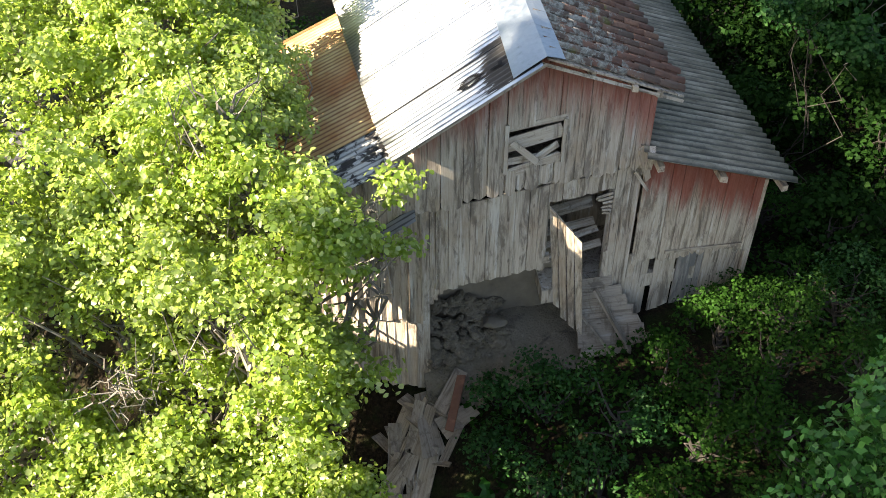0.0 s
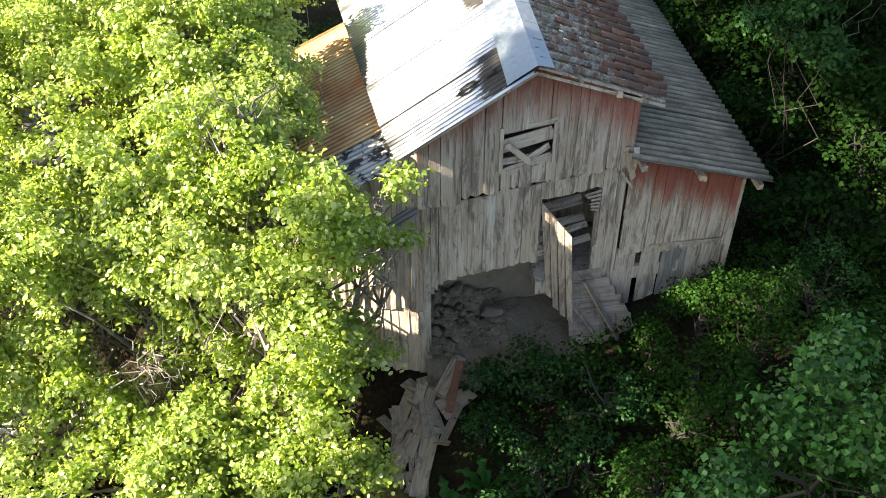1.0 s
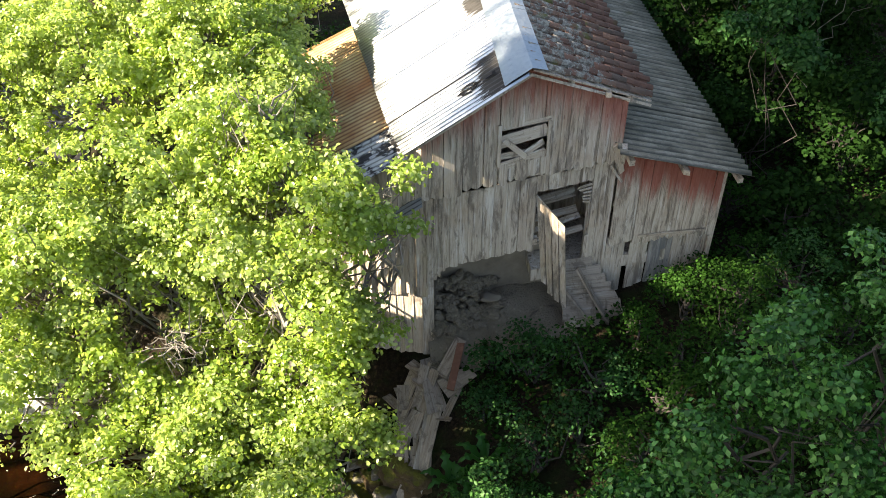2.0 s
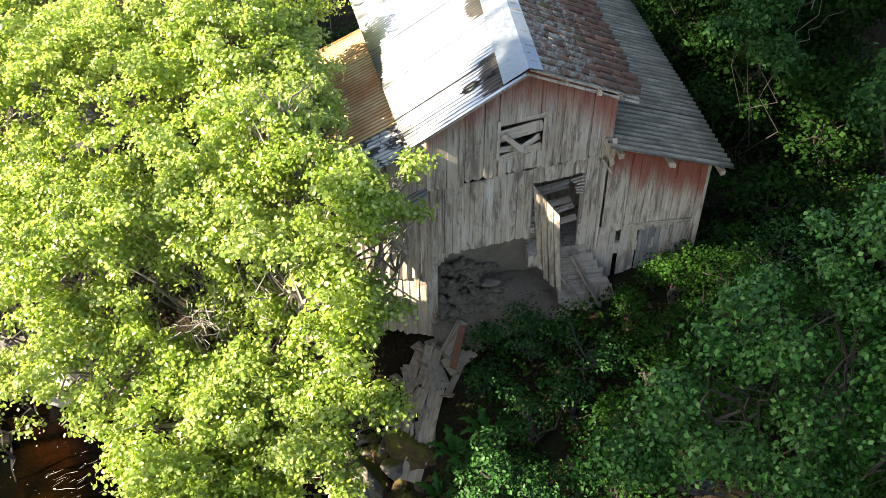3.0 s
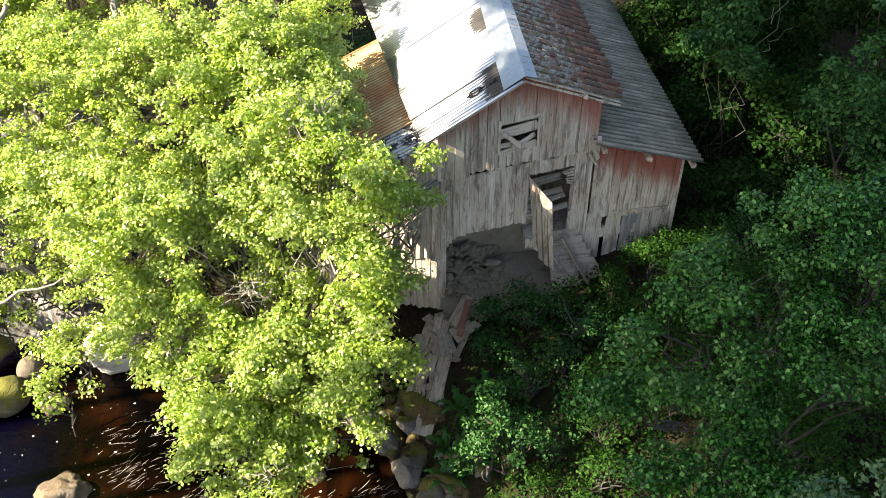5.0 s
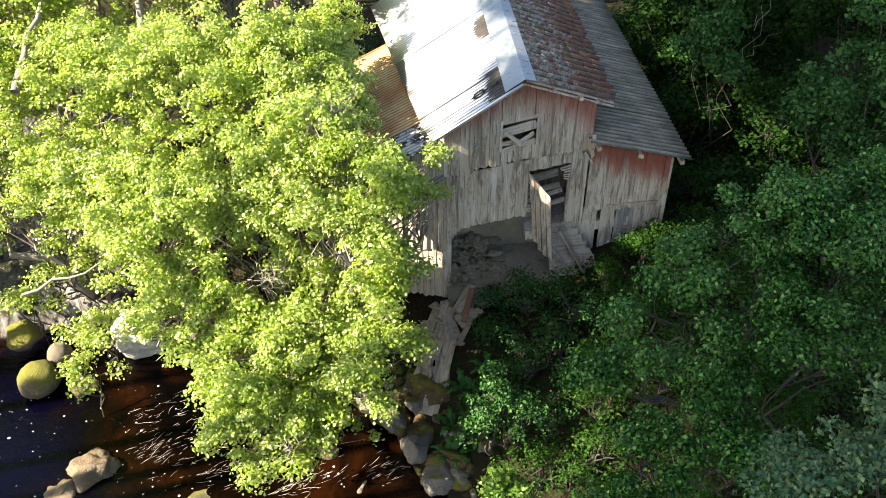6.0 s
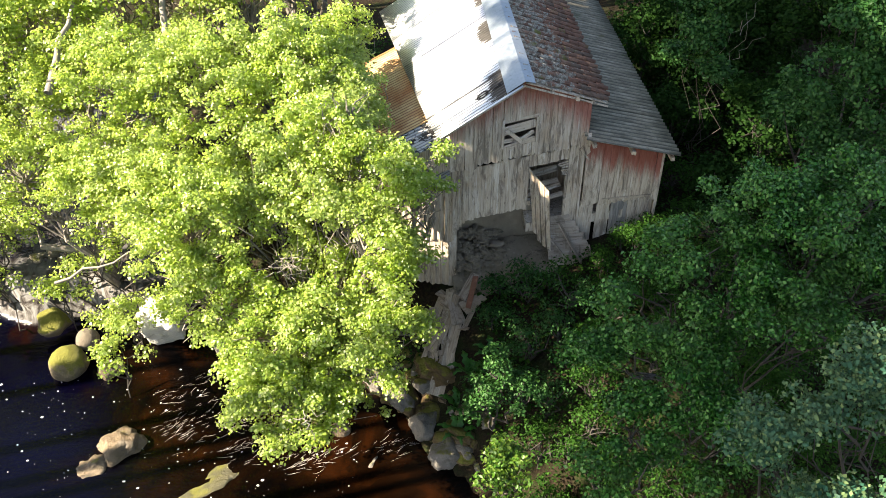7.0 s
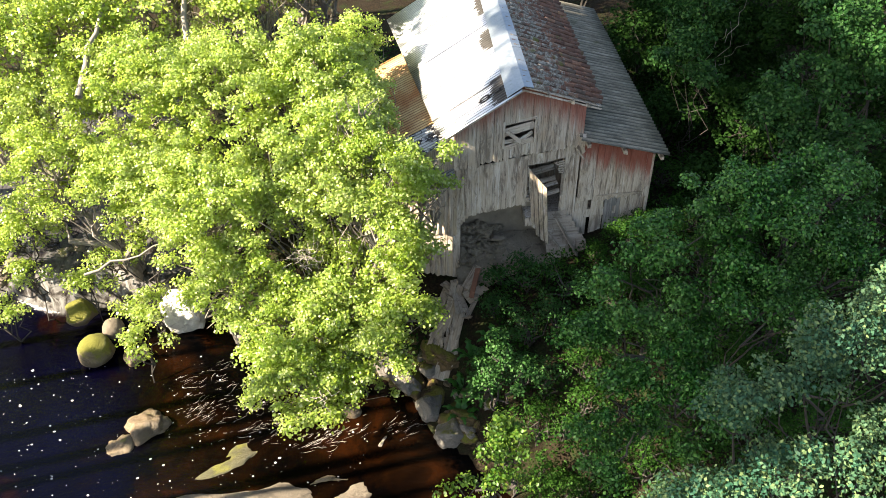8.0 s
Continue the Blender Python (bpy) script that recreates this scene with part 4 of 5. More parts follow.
# stones fallen inside the gap
M_RUBBLE = rock_material("mortar_rubble", (0.115, 0.094, 0.068), (0.27, 0.23, 0.172))


def rubble_height(x, y):
    foot = land(x, y) + 0.05
    rise = (0.30 + 0.20 * max(0.0, -3.2 - x)) * sstep(-0.75, 0.6, y)
    return foot + rise + 0.10 * noise.noise((x * 2.3, y * 2.3, 1.0)) + 0.05 * noise.noise((x * 7, y * 7, 4.0))


heap = random.Random(4)
for i in range(230):
    x = heap.uniform(-4.25, -2.70)
    t = heap.random()
    y = 0.72 - 0.75 * t
    z = max(0.62 - 1.0 * t - 0.30 * max(0, x + 3.4), rubble_height(x, y)) + heap.uniform(-0.03, 0.06)
    s = heap.uniform(0.05, 0.14)
    boulder("stone", "rough grey rubble stone from a broken wall", (x, y, z), (s * 1.2, s, s * 0.7), M_RUBBLE, 100 + i, 0.3, "stone", "rubble in the gap")
boulder("rubble_bank", "bank of earth and broken mortar", (-3.5, 0.55, -0.75), (1.0, 0.55, 0.7), M_RUBBLE, 3, 0.25, "rubble")
gxs, gys = [-4.35 + 0.1 * i for i in range(32)], [-0.85 + 0.1 * i for i in range(17)]
slope_v = [(x, y, rubble_height(x, y)) for y in gys for x in gxs]
slope_q = [(j * 32 + i, j * 32 + i + 1, j * 32 + i + 33, j * 32 + i + 32) for j in range(16) for i in range(31)]
tagged(new("rubble_slope", quads_mesh("rubble_slope", slope_v, slope_q, M_RUBBLE)), "slope of dusty broken mortar below the concrete footing", "rubble", kind="stuff")
boulder("stone_slab", "flat broken grey stone slab", (-2.95, 0.22, 0.32), (0.26, 0.2, 0.08), M_CONCRETE, 9, 0.2, "stone")

# the river's rocks
for name, label, c, r, m, s, *shape in (
        ("boulder", "round mossy boulder at the water's edge", (-16.25, 2.2, -3.45), (0.60, 0.60, 0.55), M_ROCK_MOSS, 1, 0.10, 40, (0.88, 1.05)),
        ("boulder", "dark mossy boulder on the river bank", (-16.75, 3.9, -3.1), (0.56, 0.5, 0.45), M_ROCK_MOSS, 2, 0.12, 10, (0.8, 1.0)),
        ("boulder", "smooth pale rounded boulder by the water", (-15.68, 3.0, -3.3), (0.38, 0.37, 0.36), M_ROCK_PALE, 3, 0.08, 70, (0.88, 1.05)),
        ("boulder", "broken tan rock at the water's edge", (-15.05, 1.75, -3.6), (0.5, 0.4, 0.34), M_ROCK_TAN, 4),
        ("boulder", "small pale rock on the bank", (-15.0, 3.7, -3.1), (0.35, 0.28, 0.22), M_ROCK_PALE, 5),
        ("boulder", "sunlit bleached boulder above brown water", (-13.25, 2.85, -2.95), (0.78, 0.8, 0.9), M_ROCK_WHITE, 6),
        ("boulder", "tan rock standing out of the river", (-14.6, -1.35, -3.85), (0.78, 0.6, 0.5), M_ROCK_TAN, 7, 0.35, 20, (0.7, 1.0)),
        ("boulder", "low tan rock awash in the river", (-15.4, -1.9, -3.95), (0.55, 0.42, 0.3), M_ROCK_TAN, 8, 0.4, 30, (0.7, 1.0)),
        ("boulder", "flat greenish rock in the stream", (-12.1, -3.35, -3.96), (1.15, 0.50, 0.21), M_ROCK_GREEN, 9, 0.3, 22, (0.75, 1.0)),
        ("rock_shelf", "long pale rock shelf in the river", (-11.6, -5.05, -4.0), (3.0, 0.95, 0.50), M_ROCK_PALE, 10, 0.3, -6, (0.5, 0.85)),
        ("rock_shelf", "low tan rock shelf awash in the river", (-9.3, -4.75, -4.0), (0.8, 0.35, 0.30), M_ROCK_TAN, 31, 0.3, 5, (0.55, 0.9)),
        ("rock_shelf", "pale cracked rock shelf in the river", (-8.7, -5.45, -3.95), (1.0, 0.55, 0.38), M_ROCK_PALE, 11, 0.3, -12, (0.5, 0.85)),
        ("boulder", "brown rock under the hanging branches", (-8.95, -2.25, -3.7), (0.35, 0.3, 0.4), M_ROCK_TAN, 12),
        ("boulder", "brown rock at the water", (-8.3, -2.3, -3.75), (0.35, 0.25, 0.35), M_ROCK_TAN, 13),
        ("boulder", "foam-washed grey rock in black water", (-7.6, -3.7, -3.95), (0.5, 0.28, 0.22), M_ROCK, 14),
        ("boulder", "long grey granite slab on the bank", (-6.45, -1.75, -3.3), (0.95, 0.38, 0.35), M_ROCK, 15),
        ("boulder", "grey rock at the bank's foot", (-6.95, -0.9, -3.4), (0.45, 0.4, 0.45), M_ROCK, 16),
        ("boulder", "grey rock on the bank", (-5.9, -2.9, -3.5), (0.55, 0.45, 0.4), M_ROCK, 17),
        ("boulder", "angular grey rock by the water", (-5.5, -4.0, -3.6), (0.6, 0.5, 0.4), M_ROCK, 18),
        ("boulder", "small grey stone on brown earth", (-5.75, -2.0, -2.85), (0.32, 0.28, 0.25), M_ROCK, 19),
        ("boulder", "pinkish rock below the rubble", (-7.0, -0.3, -3.2), (0.4, 0.35, 0.35), M_ROCK_TAN, 20)):
    rough, turn, cut = shape or (0.22, None, (0.55, 0.9))
    boulder(name, label, c, r, m, 300 + s, rough, "rock", "river rocks", turn, cut)
edge = random.Random(77)
for i in range(46):
    t = edge.random()
    base = Vector((-7.3, -0.5, 0)).lerp(Vector((-5.0, -5.0, 0)), t)
    x, y = base.x + edge.uniform(0.0, 1.3), base.y + edge.uniform(-0.2, 0.5)
    s = edge.uniform(0.10, 0.30)
    boulder("stone", "brown mossy stone in the river bank", (x, y, land(x, y) + s * 0.2), (s * 1.4, s, s * 0.7), edge.choice((M_ROCK, M_MUD, M_MUD, M_ROCK_TAN)), 500 + i, 0.3, "stone", "bank stones")
for i in range(12):
    x, y = edge.uniform(-20, -12.5), edge.uniform(3.6, 9.5)
    s = edge.uniform(0.2, 0.5)
    boulder("stone", "grey rock in the rapids", (x, y, UPPER - 0.05), (s * 1.3, s, s * 0.6), edge.choice((M_ROCK, M_ROCK_PALE, M_ROCK_TAN)), 600 + i, 0.3, "stone", "rapids rocks")

for i, (x, y, a, b, c) in enumerate(((-6.2, -1.2, 0.95, 0.7, 0.45), (-5.6, -2.4, 0.9, 0.75, 0.4), (-5.2, -1.6, 0.8, 0.7, 0.4), (-6.6, -0.2, 0.8, 0.6, 0.4), (-5.0, -3.6, 0.8, 0.7, 0.4))):
    boulder("earth_mound", "bare ochre-brown earth of the river bank", (x, y, land(x, y) - 0.05), (a, b, c), M_MUD, 720 + i, 0.4, "earth", "bank earth")

# foam specks on the pool
fr = np.random.default_rng(12)
n = 420
fx, fy = fr.uniform(-19.5, -8, n), fr.uniform(-5, 2.2, n)
fv, fq = [], []
for x, y in zip(fx, fy):
    e, nn = banks(x, y)
    if max(e, nn) > -0.3:
        continue
    s, t = 0.006 + 0.030 * fr.random() ** 2.5, fr.uniform(0, 6.28)
    k = len(fv)
    for a in range(4):
        ang = t + a * math.pi / 2
        fv.append((x + s * math.cos(ang) * fr.uniform(0.7, 1.8), y + s * math.sin(ang), WATER + 0.012))
    fq.append((k, k + 1, k + 2, k + 3))
M_THREAD = Nodes("thin_foam").done((0.34, 0.32, 0.29), 0.6)
M_FOAM = Nodes("foam").done((0.75, 0.75, 0.72), 0.7)
tagged(new("foam_specks", quads_mesh("foam_specks", fv, fq, M_FOAM)), "small white foam specks drifting on dark water", "foam", kind="stuff")

# foam drawn out into thin threads where the river runs fast
sv, sq = [], []
for cx, cy, wide, deep, count in ((-12.6, 0.3, 1.0, 0.6, 40), (-11.4, -0.8, 1.4, 0.7, 90), (-10.6, -2.2, 1.3, 0.5, 110), (-13.0, -1.2, 0.8, 0.6, 40), (-9.3, -3.2, 1.0, 0.4, 60), (-7.2, -3.3, 0.7, 0.4, 30)):
    for _ in range(count):
        x, y = cx + fr.normal() * wide * 0.6, cy + fr.normal() * deep * 0.6
        e, nn = banks(x, y)
        if max(e, nn) > -0.2:
            continue
        ang, bow = 0.30 + fr.normal() * 0.3, fr.normal() * 1.6
        ln, w = fr.uniform(0.08, 0.50), fr.uniform(0.002, 0.0055)
        k = len(sv)
        for i in range(5):
            d = ang + bow * ln * (i - 2) / 4
            u = w * (1 - abs(i - 2) / 2.2)
            sv += [(x - u * math.sin(d), y + u * math.cos(d), WATER + 0.014), (x + u * math.sin(d), y - u * math.cos(d), WATER + 0.014)]
            x, y = x + math.cos(d) * ln / 4, y + math.sin(d) * ln / 4
        sq += [(k + 2 * i, k + 2 * i + 1, k + 2 * i + 3, k + 2 * i + 2) for i in range(4)]
tagged(new("foam_threads", quads_mesh("foam_threads", sv, sq, M_THREAD)), "thin white foam threads on fast brown water", "foam", kind="stuff")

# ---- trees ----
ALDERS = "alders by the river"
FINE = dict(big=(0.17, 0.44), clumps=165, shell=0.3, up=0.4, holes=-0.38)
tree("alder_tree", "sunlit green alder leaning over the river", "tree", (-8.6, -1.6, -2.6),
     [((-9.9, -3.9, -0.45), (1.55, 1.4, 1.4)), ((-8.6, -3.4, -0.45), (1.5, 1.4, 1.4)), ((-9.6, -2.9, 0.8), (1.7, 1.3, 1.3)), ((-8.3, -1.9, 1.2), (1.9, 1.5, 1.7)), ((-7.05, -3.5, 1.15), (0.95, 0.95, 1.1)), ((-7.5, -4.35, 0.75), (0.7, 0.7, 0.7))], M_LEAF_SUN, 0.083, 1358, 1, group=ALDERS, **FINE)
tree("alder_tree", "bright green alder beside the barn wall", "tree", (-7.6, -1.0, -1.9),
     [((-7.9, -0.3, 3.6), (1.5, 1.1, 1.9)), ((-9.6, 0.2, 3.2), (2.0, 1.8, 1.9)), ((-7.0, -2.9, 3.3), (1.0, 0.7, 1.2)), ((-6.3, -2.6, 4.7), (0.9, 0.5, 0.7)), ((-5.75, -2.4, 4.9), (0.6, 0.4, 0.45)), ((-5.5, -2.0, 4.9), (0.40, 0.33, 0.33)), ((-6.4, -1.9, 5.0), (0.6, 0.4, 0.5)), ((-7.0, -0.9, 4.7), (0.8, 0.5, 0.7)), ((-6.7, -3.3, 2.5), (0.65, 0.6, 0.8)), ((-6.4, -3.65, 1.5), (0.5, 0.45, 0.6)), ((-7.5, -2.0, 3.7), (1.0, 0.8, 0.9)), ((-7.5, -0.5, 5.2), (0.8, 0.6, 0.9)), ((-7.2, -0.45, 5.7), (0.9, 0.45, 0.8)), ((-5.95, -2.9, 2.9), (0.4, 0.4, 0.5)), ((-5.35, -2.1, 4.2), (0.35, 0.35, 0.45)), ((-6.3, 0.9, 4.5), (0.5, 0.7, 0.4)), ((-6.3, 2.4, 4.8), (0.55, 0.8, 0.45))], M_LEAF_SUN, 0.083, 1358, 2, trunk=0.07, group=ALDERS, **FINE)
tree("alder_tree", "spreading light green alder on the bank", "tree", (-11.5, 1.2, -2.8),
     [((-11.4, 0.4, 2.4), (2.0, 2.0, 2.0)), ((-11.2, -1.6, 1.2), (1.4, 1.4, 1.4)), ((-12.6, 2.2, 2.4), (1.9, 1.7, 1.7))], M_LEAF_SUN, 0.083, 1233, 3, group=ALDERS, **FINE)
tree("alder_tree", "tall sunlit alder behind the shed", "tree", (-8.6, 4.6, -1.0),
     [((-8.4, 3.2, 4.9), (2.2, 1.9, 1.8)), ((-6.4, 4.6, 5.2), (1.0, 1.1, 0.8)), ((-7.2, 2.0, 5.0), (1.1, 1.0, 0.8)), ((-7.6, 0.8, 5.0), (1.0, 0.8, 0.7)), ((-6.7, 3.6, 5.0), (1.0, 1.0, 0.8)), ((-10.6, 4.2, 4.2), (2.1, 2.0, 1.9))], M_LEAF_SUN, 0.083, 1256, 4, group=ALDERS, **FINE)
tree("alder_tree", "sunlit alder with bare grey stems", "tree", (-14.6, 4.6, -2.2),
     [((-14.0, 3.2, 2.4), (1.7, 1.6, 1.6)), ((-16.4, 4.8, 2.0), (1.7, 1.6, 1.4)), ((-13.0, 5.6, 4.0), (2.0, 2.0, 1.9)), ((-16.0, 7.0, 3.0), (1.8, 1.7, 1.6)), ((-18.4, 7.4, 2.6), (1.6, 1.5, 1.4))], M_LEAF_SUN, 0.083, 986, 5, group=ALDERS, **FINE)
for k, (x, y, z) in enumerate(((-9.0, 9.0, 6.6), (-13.0, 9.5, 5.6), (-17.5, 9.0, 4.2), (-6.4, 12.0, 7.2), (-11.0, 14.5, 7.0), (-16, 15, 6.0), (-21.5, 10.5, 4.0), (-22, 17, 6.0), (-7, 18, 8.0))):
    tree("alder_tree", "sunlit green alder in the wood behind the barn", "tree", (x, y + 0.5, land(x, y + 0.5)),
         [((x, y, z), (2.5, 2.2, 2.2)), ((x + 1.3, y + 1.3, z + 1.0), (1.9, 1.9, 1.8)), ((x - 1.4, y - 0.8, z - 1.6), (1.8, 1.6, 1.6))], M_LEAF_SUN, 0.125, 400, 20 + k, big=(0.28, 0.6), clumps=70, group="wood behind the barn", kite=True, holes=-0.3)
for k, (x, y, z, s) in enumerate(((-17.8, 6.6, -1.4, 1.0), (-19.5, 7.0, -1.4, 1.0), (-14.4, 0.3, -1.9, 0.8), (-14.4, 3.2, 2.0, 1.1), (-17.9, 5.2, 0.3, 1.1), (-16.2, 5.2, 1.2, 1.1), (-17.9, 4.2, -1.3, 0.9), (-16.1, 3.7, -1.7, 0.8), (-14.0, 3.2, 0.2, 1.0), (-14.9, 2.2, -2.1, 0.6), (-18.8, 9.5, 0.6, 1.3), (-19.0, 3.4, -2.2, 0.9), (-18.6, 6.0, -0.8, 1.2), (-19.8, 5.4, -0.9, 1.0), (-15.4, 4.4, -1.4, 0.8), (-20.6, 7.6, 0.2, 1.3), (-14.0, 1.8, -1.6, 0.7))):
    tree("bush", "sparse light green bush over the stream", "bush", (x, y + 0.6, land(x, y + 0.6)), [((x, y, z), (0.9 * s, 0.8 * s, 0.5 * s))], M_LEAF_SUN, 0.095, 950, 140 + k, 0.03, clumps=80, big=(0.2, 0.45), twigs=8, kite=True, group="riverside bushes", bark=M_BARK_DARK)

# a tangle of dead twigs and a dead trunk in the canopy
tangle_rng = random.Random(17)
for origin, count, spread in (((-9.25, -1.9, 2.35), 26, 0.75), ((-8.1, -2.2, 2.9), 8, 0.5), ((-7.0, -1.6, 3.9), 10, 0.6), ((-11.6, -0.4, 3.4), 8, 0.7), ((-9.4, -5.2, 0.3), 7, 0.6)):
    tangle = new("dead_branch")
    tangle.location = origin
    tagged(tangle, "tangle of bare pale grey dead twigs", "branch", "dead branches")
    for k in range(count):
        d = Vector((tangle_rng.gauss(0, 1), tangle_rng.gauss(-0.3, 1), tangle_rng.gauss(0.2, 0.5))).normalized() * tangle_rng.uniform(0.5, 1.1) * spread
        s = Vector((tangle_rng.gauss(0, 0.2), tangle_rng.gauss(0, 0.2), 0))
        bm = bmesh.new()
        tube_into(bm, crooked(s, s + d, tangle_rng, 0.25, 5), [0.014, 0.012, 0.010, 0.008, 0.005, 0.003], 5)
        part("twig", bm, M_TWIG, tangle)
for a, b, r in (((-15.9, 2.4, -0.4), (-13.2, 2.3, 0.5), 0.05), ((-15.2, 5.5, 4.2), (-14.2, 8.5, 6.0), 0.13), ((-11.8, 7.0, 4.5), (-11.4, 9.4, 7.6), 0.13), ((-20.2, 4.0, 3.2), (-18.0, 3.6, 3.6), 0.06)):
    bm = bmesh.new()
    tube_into(bm, crooked((0, 0, 0), Vector(b) - Vector(a), tangle_rng, 0.025, 6), [r * (1 - 0.1 * i) for i in range(7)], 8)
    ob = part("dead_tree", bm, M_TWIG, None, "", True)
    ob.location = a
    tagged(ob, "bare pale dead trunk among green leaves", "dead tree", "dead trees")

# trees and bushes on the shaded side, shade partly put into leaf colours
tree("alder_tree", "broad green alder with shade put into its leaf colour", "tree", (0.6, -6.4, -0.2),
     [((-2.27, -8.17, 4.93), (0.99, 0.9, 0.99)), ((-1.19, -8.08, 5.83), (1.17, 1.08, 1.26)), ((0.43, -7.81, 6.19), (1.35, 1.26, 1.35)), ((2.23, -7.36, 6.01), (1.44, 1.35, 1.44)), ((-2, -9.07, 3.76), (1.08, 0.9, 1.17)), ((-0.11, -9.16, 4.57), (1.35, 1.08, 1.35)), ((1.69, -8.98, 5.02), (1.35, 1.17, 1.26)), ((-3.08, -9.61, 2.86), (0.9, 0.81, 0.99)), ((-3.53, -10.6, 2.59), (0.9, 0.72, 0.72)), ((-1.91, -10.51, 3.4), (0.99, 0.81, 0.99)), ((-2.99, -7.36, 2.86), (0.72, 0.72, 0.9))], M_LEAF_SHADED, 0.088, 2300, 40, trunk=0.028, twigs=5, kite=True, group="shaded trees", bark=M_BARK_DARK, slim=0.8, up=0.3, big=(0.22, 0.46), clumps=85, shell=0.25, holes=-0.27)
tree("sallow_tree", "grey-green broadleaf with upright shoots", "tree", (0.6, -11.6, -0.6),
     [((-2.46, -12.09, 5.34), (0.45, 0.45, 1.07)), ((-1.66, -12.27, 5.61), (0.45, 0.45, 1.16)), ((-0.77, -12.18, 6.23), (0.53, 0.45, 1.33)), ((0.12, -12.09, 6.41), (0.62, 0.53, 1.33)), ((1.01, -11.91, 6.23), (0.62, 0.53, 1.33)), ((-1.92, -13.34, 4.81), (0.71, 0.53, 0.8)), ((-0.5, -13.6, 5.25), (0.8, 0.62, 0.8)), ((0.75, -13.52, 5.7), (0.8, 0.62, 0.8)), ((-2.81, -13.25, 4.36), (0.71, 0.53, 0.71)), ((-3.61, -12.98, 3.56), (0.62, 0.53, 0.71))], M_LEAF_PALE, 0.082, 1700, 41, slim=0.8, up=0.25, big=(0.2, 0.40), clumps=130, twigs=2, trunk=0.022, kite=True, group="shaded trees", bark=M_BARK_DARK)
tree("bush", "light green bush below the barn", "bush", (-4.5, -5.0, -1.4),
     [((-4.35, -4.8, 0.1), (0.35, 0.35, 1.1)), ((-4.9, -5.0, -0.5), (0.3, 0.3, 0.8)), ((-3.8, -5.2, -0.5), (0.45, 0.45, 0.8))], M_LEAF_MID, 0.085, 1150, 42, 0.04, twigs=20, bark=M_BARK_DARK, slim=0.75, clumps=130, big=(0.2, 0.36), group="bushes")
tree("bush", "yellow-green sunlit bush by the water", "bush", (-4.8, -7.6, -1.6),
     [((-5.0, -7.4, -0.1), (0.6, 0.5, 0.7)), ((-6.1, -8.6, -0.3), (0.7, 0.5, 0.4)), ((-5.1, -8.2, -0.2), (0.7, 0.6, 0.6))], M_LEAF_YELLOW, 0.085, 1100, 43, 0.04, twigs=20, bark=M_BARK_DARK, clumps=130, big=(0.2, 0.36), group="bushes")
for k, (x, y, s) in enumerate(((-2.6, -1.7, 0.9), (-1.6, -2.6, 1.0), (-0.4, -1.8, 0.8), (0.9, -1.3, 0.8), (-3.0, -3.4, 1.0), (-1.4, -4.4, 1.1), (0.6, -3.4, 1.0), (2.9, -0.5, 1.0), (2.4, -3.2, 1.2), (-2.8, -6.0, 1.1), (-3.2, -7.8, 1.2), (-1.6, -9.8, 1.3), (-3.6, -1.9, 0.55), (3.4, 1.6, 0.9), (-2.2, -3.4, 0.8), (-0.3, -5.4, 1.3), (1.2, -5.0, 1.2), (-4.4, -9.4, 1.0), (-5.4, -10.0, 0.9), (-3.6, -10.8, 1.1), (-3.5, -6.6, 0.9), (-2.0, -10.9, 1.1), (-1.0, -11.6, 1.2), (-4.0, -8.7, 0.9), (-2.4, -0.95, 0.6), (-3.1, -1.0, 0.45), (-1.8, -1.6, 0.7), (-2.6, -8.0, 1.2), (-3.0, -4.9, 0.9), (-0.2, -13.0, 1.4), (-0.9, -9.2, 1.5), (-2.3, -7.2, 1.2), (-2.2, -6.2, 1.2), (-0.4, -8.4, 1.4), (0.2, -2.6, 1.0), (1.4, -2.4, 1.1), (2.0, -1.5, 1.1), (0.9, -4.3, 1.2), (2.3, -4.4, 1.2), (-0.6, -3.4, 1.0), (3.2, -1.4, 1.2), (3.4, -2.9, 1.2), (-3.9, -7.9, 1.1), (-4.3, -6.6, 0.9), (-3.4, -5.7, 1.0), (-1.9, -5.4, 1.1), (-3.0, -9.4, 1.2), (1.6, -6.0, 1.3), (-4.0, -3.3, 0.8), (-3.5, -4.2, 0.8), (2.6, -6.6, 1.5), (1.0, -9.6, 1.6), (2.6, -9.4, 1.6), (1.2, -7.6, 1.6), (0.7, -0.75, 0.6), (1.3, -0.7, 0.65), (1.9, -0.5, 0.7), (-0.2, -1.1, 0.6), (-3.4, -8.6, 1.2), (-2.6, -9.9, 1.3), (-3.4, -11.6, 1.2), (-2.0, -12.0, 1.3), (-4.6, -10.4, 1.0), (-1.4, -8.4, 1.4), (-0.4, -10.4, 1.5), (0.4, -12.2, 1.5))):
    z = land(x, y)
    tree("bush", "green undergrowth bush with shade put into its leaf colour", "bush", (x, y, z), [((x, y, z + 0.7 * s), (0.7 * s, 0.7 * s, 0.6 * s))], M_LEAF_MID if k in (0, 1, 4, 12, 14, 24, 25, 28, 40, 48, 49) else M_LEAF_LOW, 0.085, 700, 60 + k, 0.04, clumps=100, big=(0.2, 0.4), twigs=16, slim=0.7, kite=True, group="undergrowth", bark=M_BARK_DARK)
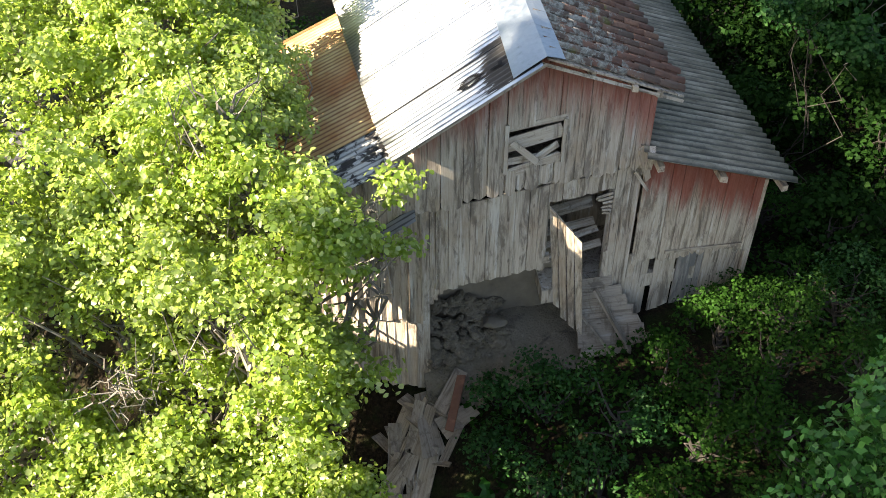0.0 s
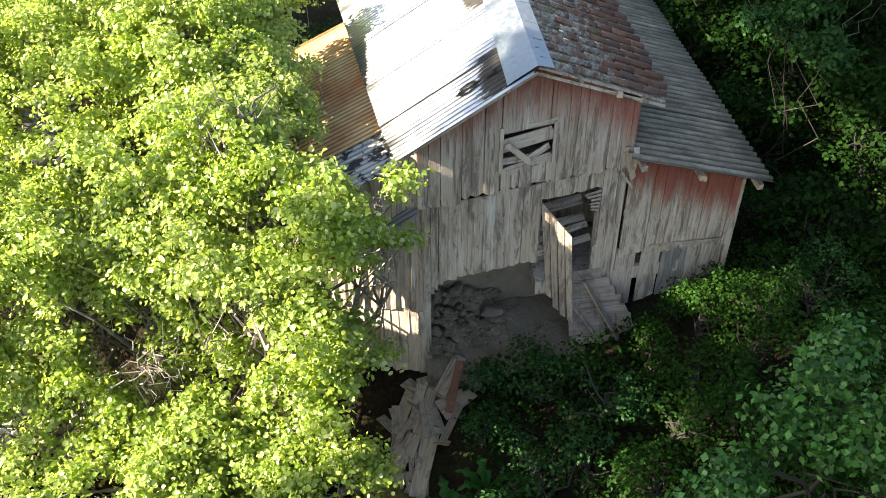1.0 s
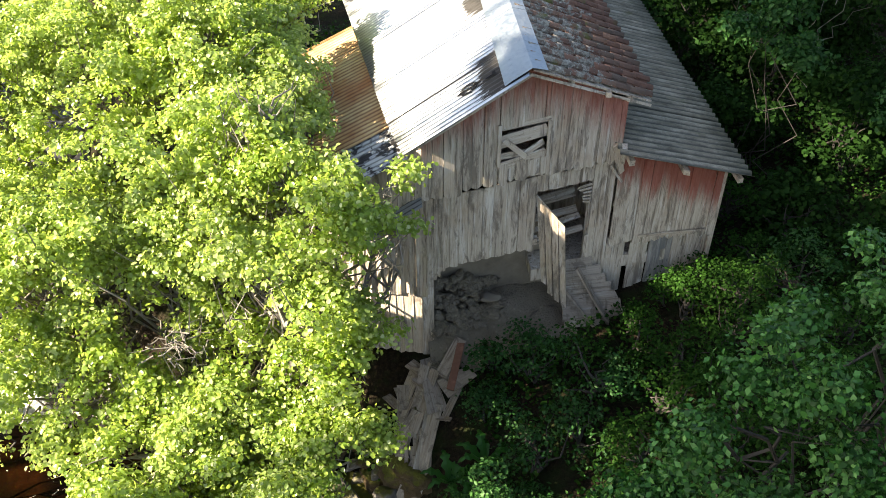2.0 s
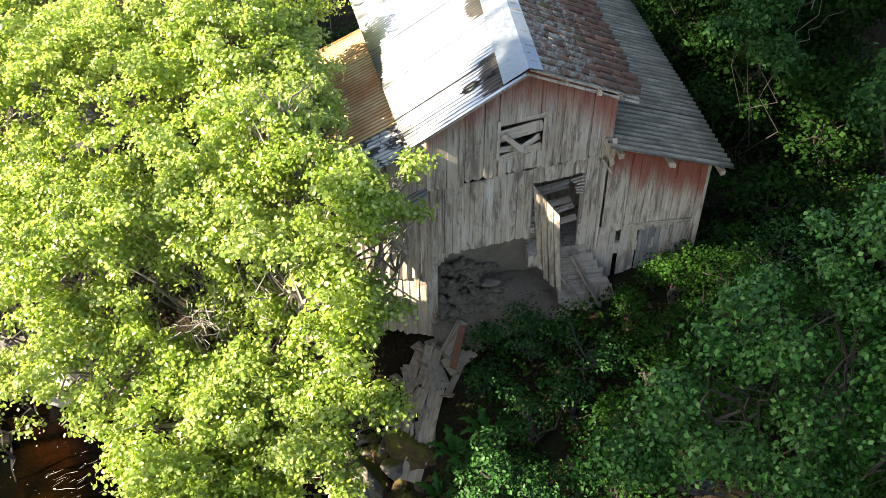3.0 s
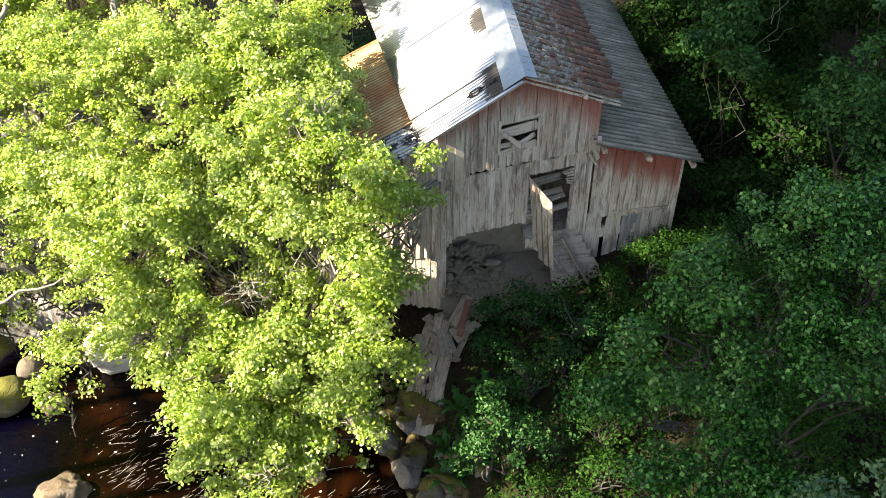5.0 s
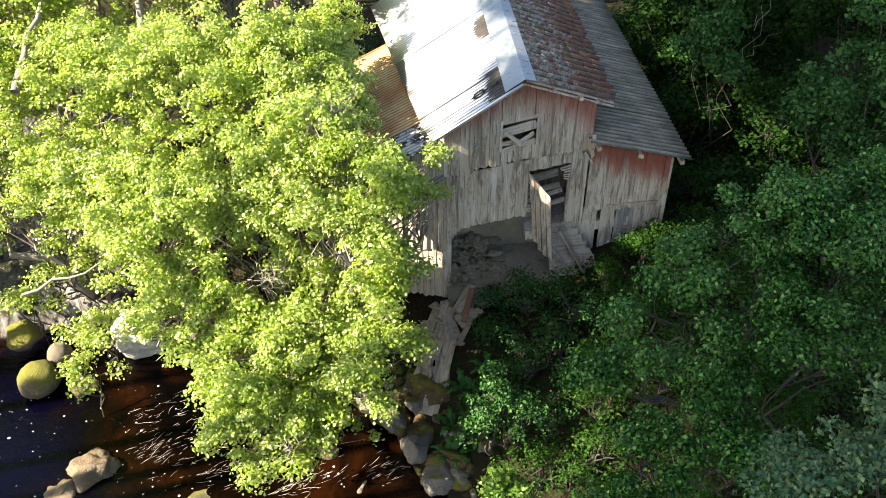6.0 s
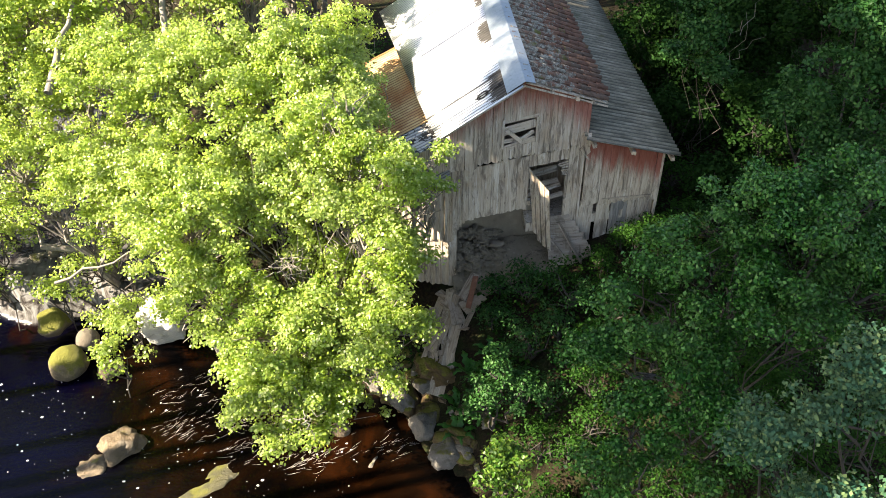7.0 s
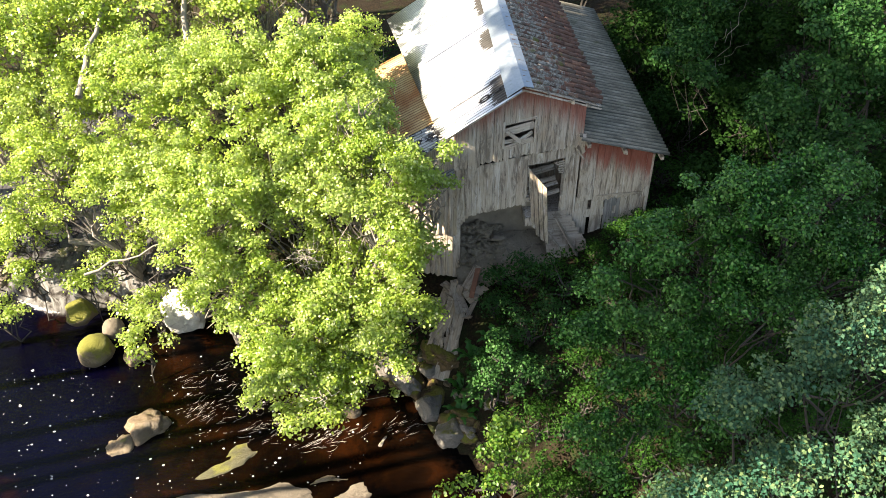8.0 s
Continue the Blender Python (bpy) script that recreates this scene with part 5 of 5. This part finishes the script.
# wood beside the barn, its deep shade put into M_LEAF_WOOD
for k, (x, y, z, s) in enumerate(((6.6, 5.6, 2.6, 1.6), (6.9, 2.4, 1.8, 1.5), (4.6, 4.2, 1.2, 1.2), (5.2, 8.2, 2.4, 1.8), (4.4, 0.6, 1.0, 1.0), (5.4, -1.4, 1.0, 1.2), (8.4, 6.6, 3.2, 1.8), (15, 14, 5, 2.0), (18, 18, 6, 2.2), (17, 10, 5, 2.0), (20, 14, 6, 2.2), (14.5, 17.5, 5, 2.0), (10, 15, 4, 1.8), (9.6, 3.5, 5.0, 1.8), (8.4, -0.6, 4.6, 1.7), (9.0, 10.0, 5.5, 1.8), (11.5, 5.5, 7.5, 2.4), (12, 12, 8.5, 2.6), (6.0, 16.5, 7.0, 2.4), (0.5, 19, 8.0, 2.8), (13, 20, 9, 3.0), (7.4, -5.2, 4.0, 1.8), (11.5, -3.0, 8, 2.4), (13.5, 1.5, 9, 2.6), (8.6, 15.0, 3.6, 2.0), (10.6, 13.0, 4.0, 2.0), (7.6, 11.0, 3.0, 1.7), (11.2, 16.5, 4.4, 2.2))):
    tree("broadleaf_tree", "tree beside the barn, leaf colour darkened as deep shade", "tree", (x, y, land(x, y)), [((x, y, z), (s, s, s)), ((x + 0.5 * s, y + 0.4 * s, z - 0.8 * s), (0.9 * s, 0.8 * s, 0.8 * s))], M_LEAF_WOOD, 0.14, 330, 90 + k, big=(0.3, 0.65), clumps=70, twigs=12, trunk=0.07, kite=True, group="dark wood", bark=M_BARK_DARK)

tree("broadleaf_tree", "green broadleaf tree reaching over the lean-to roof", "tree", (5.2, 3.4, land(5.2, 3.4)),
     [((3.0, 1.5, 5.2), (0.5, 0.5, 0.8)), ((3.3, 1.1, 5.9), (0.6, 0.6, 0.8)), ((3.7, 1.6, 6.8), (0.7, 0.8, 0.9)), ((2.9, 2.2, 6.6), (0.5, 0.6, 0.9)), ((3.7, 0.7, 4.9), (0.3, 0.3, 0.5))],
     M_LEAF_MID, 0.105, 900, 51, 0.018, group="shaded trees", bark=M_BARK_DARK, slim=0.85, up=0.3, big=(0.2, 0.4), clumps=110, twigs=0, holes=-0.3)
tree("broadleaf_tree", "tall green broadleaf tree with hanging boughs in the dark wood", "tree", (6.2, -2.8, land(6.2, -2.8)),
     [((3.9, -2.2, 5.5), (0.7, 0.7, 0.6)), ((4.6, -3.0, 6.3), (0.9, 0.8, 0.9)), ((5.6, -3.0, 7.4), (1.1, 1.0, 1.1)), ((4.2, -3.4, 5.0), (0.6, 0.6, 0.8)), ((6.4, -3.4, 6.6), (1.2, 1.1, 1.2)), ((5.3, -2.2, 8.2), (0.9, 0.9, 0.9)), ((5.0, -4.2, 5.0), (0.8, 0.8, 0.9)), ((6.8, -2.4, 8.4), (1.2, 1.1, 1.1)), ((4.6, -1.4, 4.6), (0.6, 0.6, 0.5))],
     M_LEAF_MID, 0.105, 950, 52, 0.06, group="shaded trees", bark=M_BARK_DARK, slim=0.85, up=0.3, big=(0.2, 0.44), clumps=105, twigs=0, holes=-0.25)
for a, b, r in (((4.5, 1.4, 3.8), (4.3, 0.9, 6.6), 0.012), ((4.4, 1.2, 5.0), (5.0, 0.8, 5.9), 0.008), ((4.3, 1.0, 6.3), (3.7, 0.9, 5.2), 0.008), ((4.4, 1.1, 5.8), (5.2, 1.6, 7.2), 0.009)):
    bm = bmesh.new()
    tube_into(bm, crooked((0, 0, 0), Vector(b) - Vector(a), tangle_rng, 0.12, 6), [r * (1 - 0.12 * i) for i in range(7)], 6)
    ob = part("dead_branch", bm, M_TWIG, None, "", True)
    ob.location = a
    tagged(ob, "thin bare pale branch against the dark wood", "branch", "dead branches")

# low plants all over the ground, leaf colour darkened as shade
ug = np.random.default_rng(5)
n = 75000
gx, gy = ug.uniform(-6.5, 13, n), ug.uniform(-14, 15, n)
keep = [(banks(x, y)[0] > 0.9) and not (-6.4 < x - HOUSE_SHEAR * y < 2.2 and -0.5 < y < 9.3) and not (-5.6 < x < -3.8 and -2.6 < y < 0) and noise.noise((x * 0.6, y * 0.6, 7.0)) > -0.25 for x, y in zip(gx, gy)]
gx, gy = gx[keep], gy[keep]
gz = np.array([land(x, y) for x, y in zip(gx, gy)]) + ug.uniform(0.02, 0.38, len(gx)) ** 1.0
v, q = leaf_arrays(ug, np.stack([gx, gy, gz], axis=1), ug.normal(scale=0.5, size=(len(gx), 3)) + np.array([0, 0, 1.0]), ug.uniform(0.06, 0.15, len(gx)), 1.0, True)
tagged(new("undergrowth", quads_mesh("undergrowth", v, q, M_LEAF_LOW)), "green low plants over soil, shade put into their leaf colour", "undergrowth", kind="stuff")


def pine(x, y, low, wide, tall, seed):
    """A tall unseen pine added to block sun: one straight trunk, high crown."""
    rng = np.random.default_rng(seed)
    z = land(x, y)
    root = new("shade_pine_tree")
    root.location = (x, y, z)
    tagged(root, "unseen tall pine with a high dark crown, added across the river for shade", "tree", "pines across the river")
    bm = bmesh.new()
    top = low + tall - z
    tube_into(bm, [Vector((0, 0, -0.3)), Vector((0.1, 0.1, top * 0.5)), Vector((0, 0, top))], [0.20, 0.14, 0.03], 8)
    part("trunk", bm, M_BARK_DARK, root)
    c, r = crown_clumps(rng, (0, 0, low - z + tall * 0.5), (wide * 0.7, wide * 0.75, tall * 0.42), 46, (0.3, 1.0), (0.6, 1.0))
    pos, nrm, size = clump_leaves(rng, c, r, int(105 * (r ** 2).sum()), 0.32)
    v, q = leaf_arrays(rng, pos, nrm, size)
    under(new("crown", quads_mesh("crown", v, q, M_LEAF_FAR)), root)


# Added out-of-view pines, crowns sized to shade the barn's right side.
for k, (x, y, low, wide, tall) in enumerate(((-30.0, -5.0, 12.6, 1.3, 8.0), (-30.2, -6.6, 12.0, 1.8, 8.0), (-33.0, -5.0, 14.8, 2.0, 7.0), (-33.5, -6.7, 14.8, 2.4, 7.0), (-33.0, -9.2, 14.2, 2.4, 8.0), (-33.4, -11.4, 14.2, 2.2, 8.0), (-28.0, -5.4, 10.8, 2.0, 11.2), (-28.0, -7.7, 9.7, 2.2, 13.5), (-27.5, -10.7, 9.0, 2.4, 13.2), (-28.5, -12.4, 12.5, 1.8, 9.5), (-31.5, -10.2, 12.0, 2.4, 10.5), (-32.0, -8.4, 17.5, 2.4, 8.0),
                                              (-31.0, -5.5, 18.5, 3.0, 9.0), (-31.5, -1.2, 18.7, 3.0, 9.0), (-31.8, -2.5, 14.3, 2.4, 12.0), (-36.0, -6.8, 19.0, 3.0, 12.0), (-36.0, -9.4, 18.0, 2.8, 10.0), (-31.0, 3.2, 18.7, 3.0, 9.0), (-31.6, 7.6, 18.7, 3.0, 9.0), (-31.2, 12.0, 18.7, 3.0, 9.0),
                                              (-35.0, -3.3, 21.0, 3.0, 10.0), (-35.2, 1.0, 21.4, 3.0, 10.0), (-35.0, 5.4, 21.4, 3.0, 10.0), (-35.4, 9.8, 21.4, 3.0, 10.0), (-35.0, 14.2, 21.4, 3.0, 10.0), (-35.0, 18.0, 21.4, 3.0, 10.0), (-31.0, 16.4, 18.7, 3.0, 9.0))):
    pine(x, y, low + 1.65 - 0.122 * x, wide, tall, 200 + k)
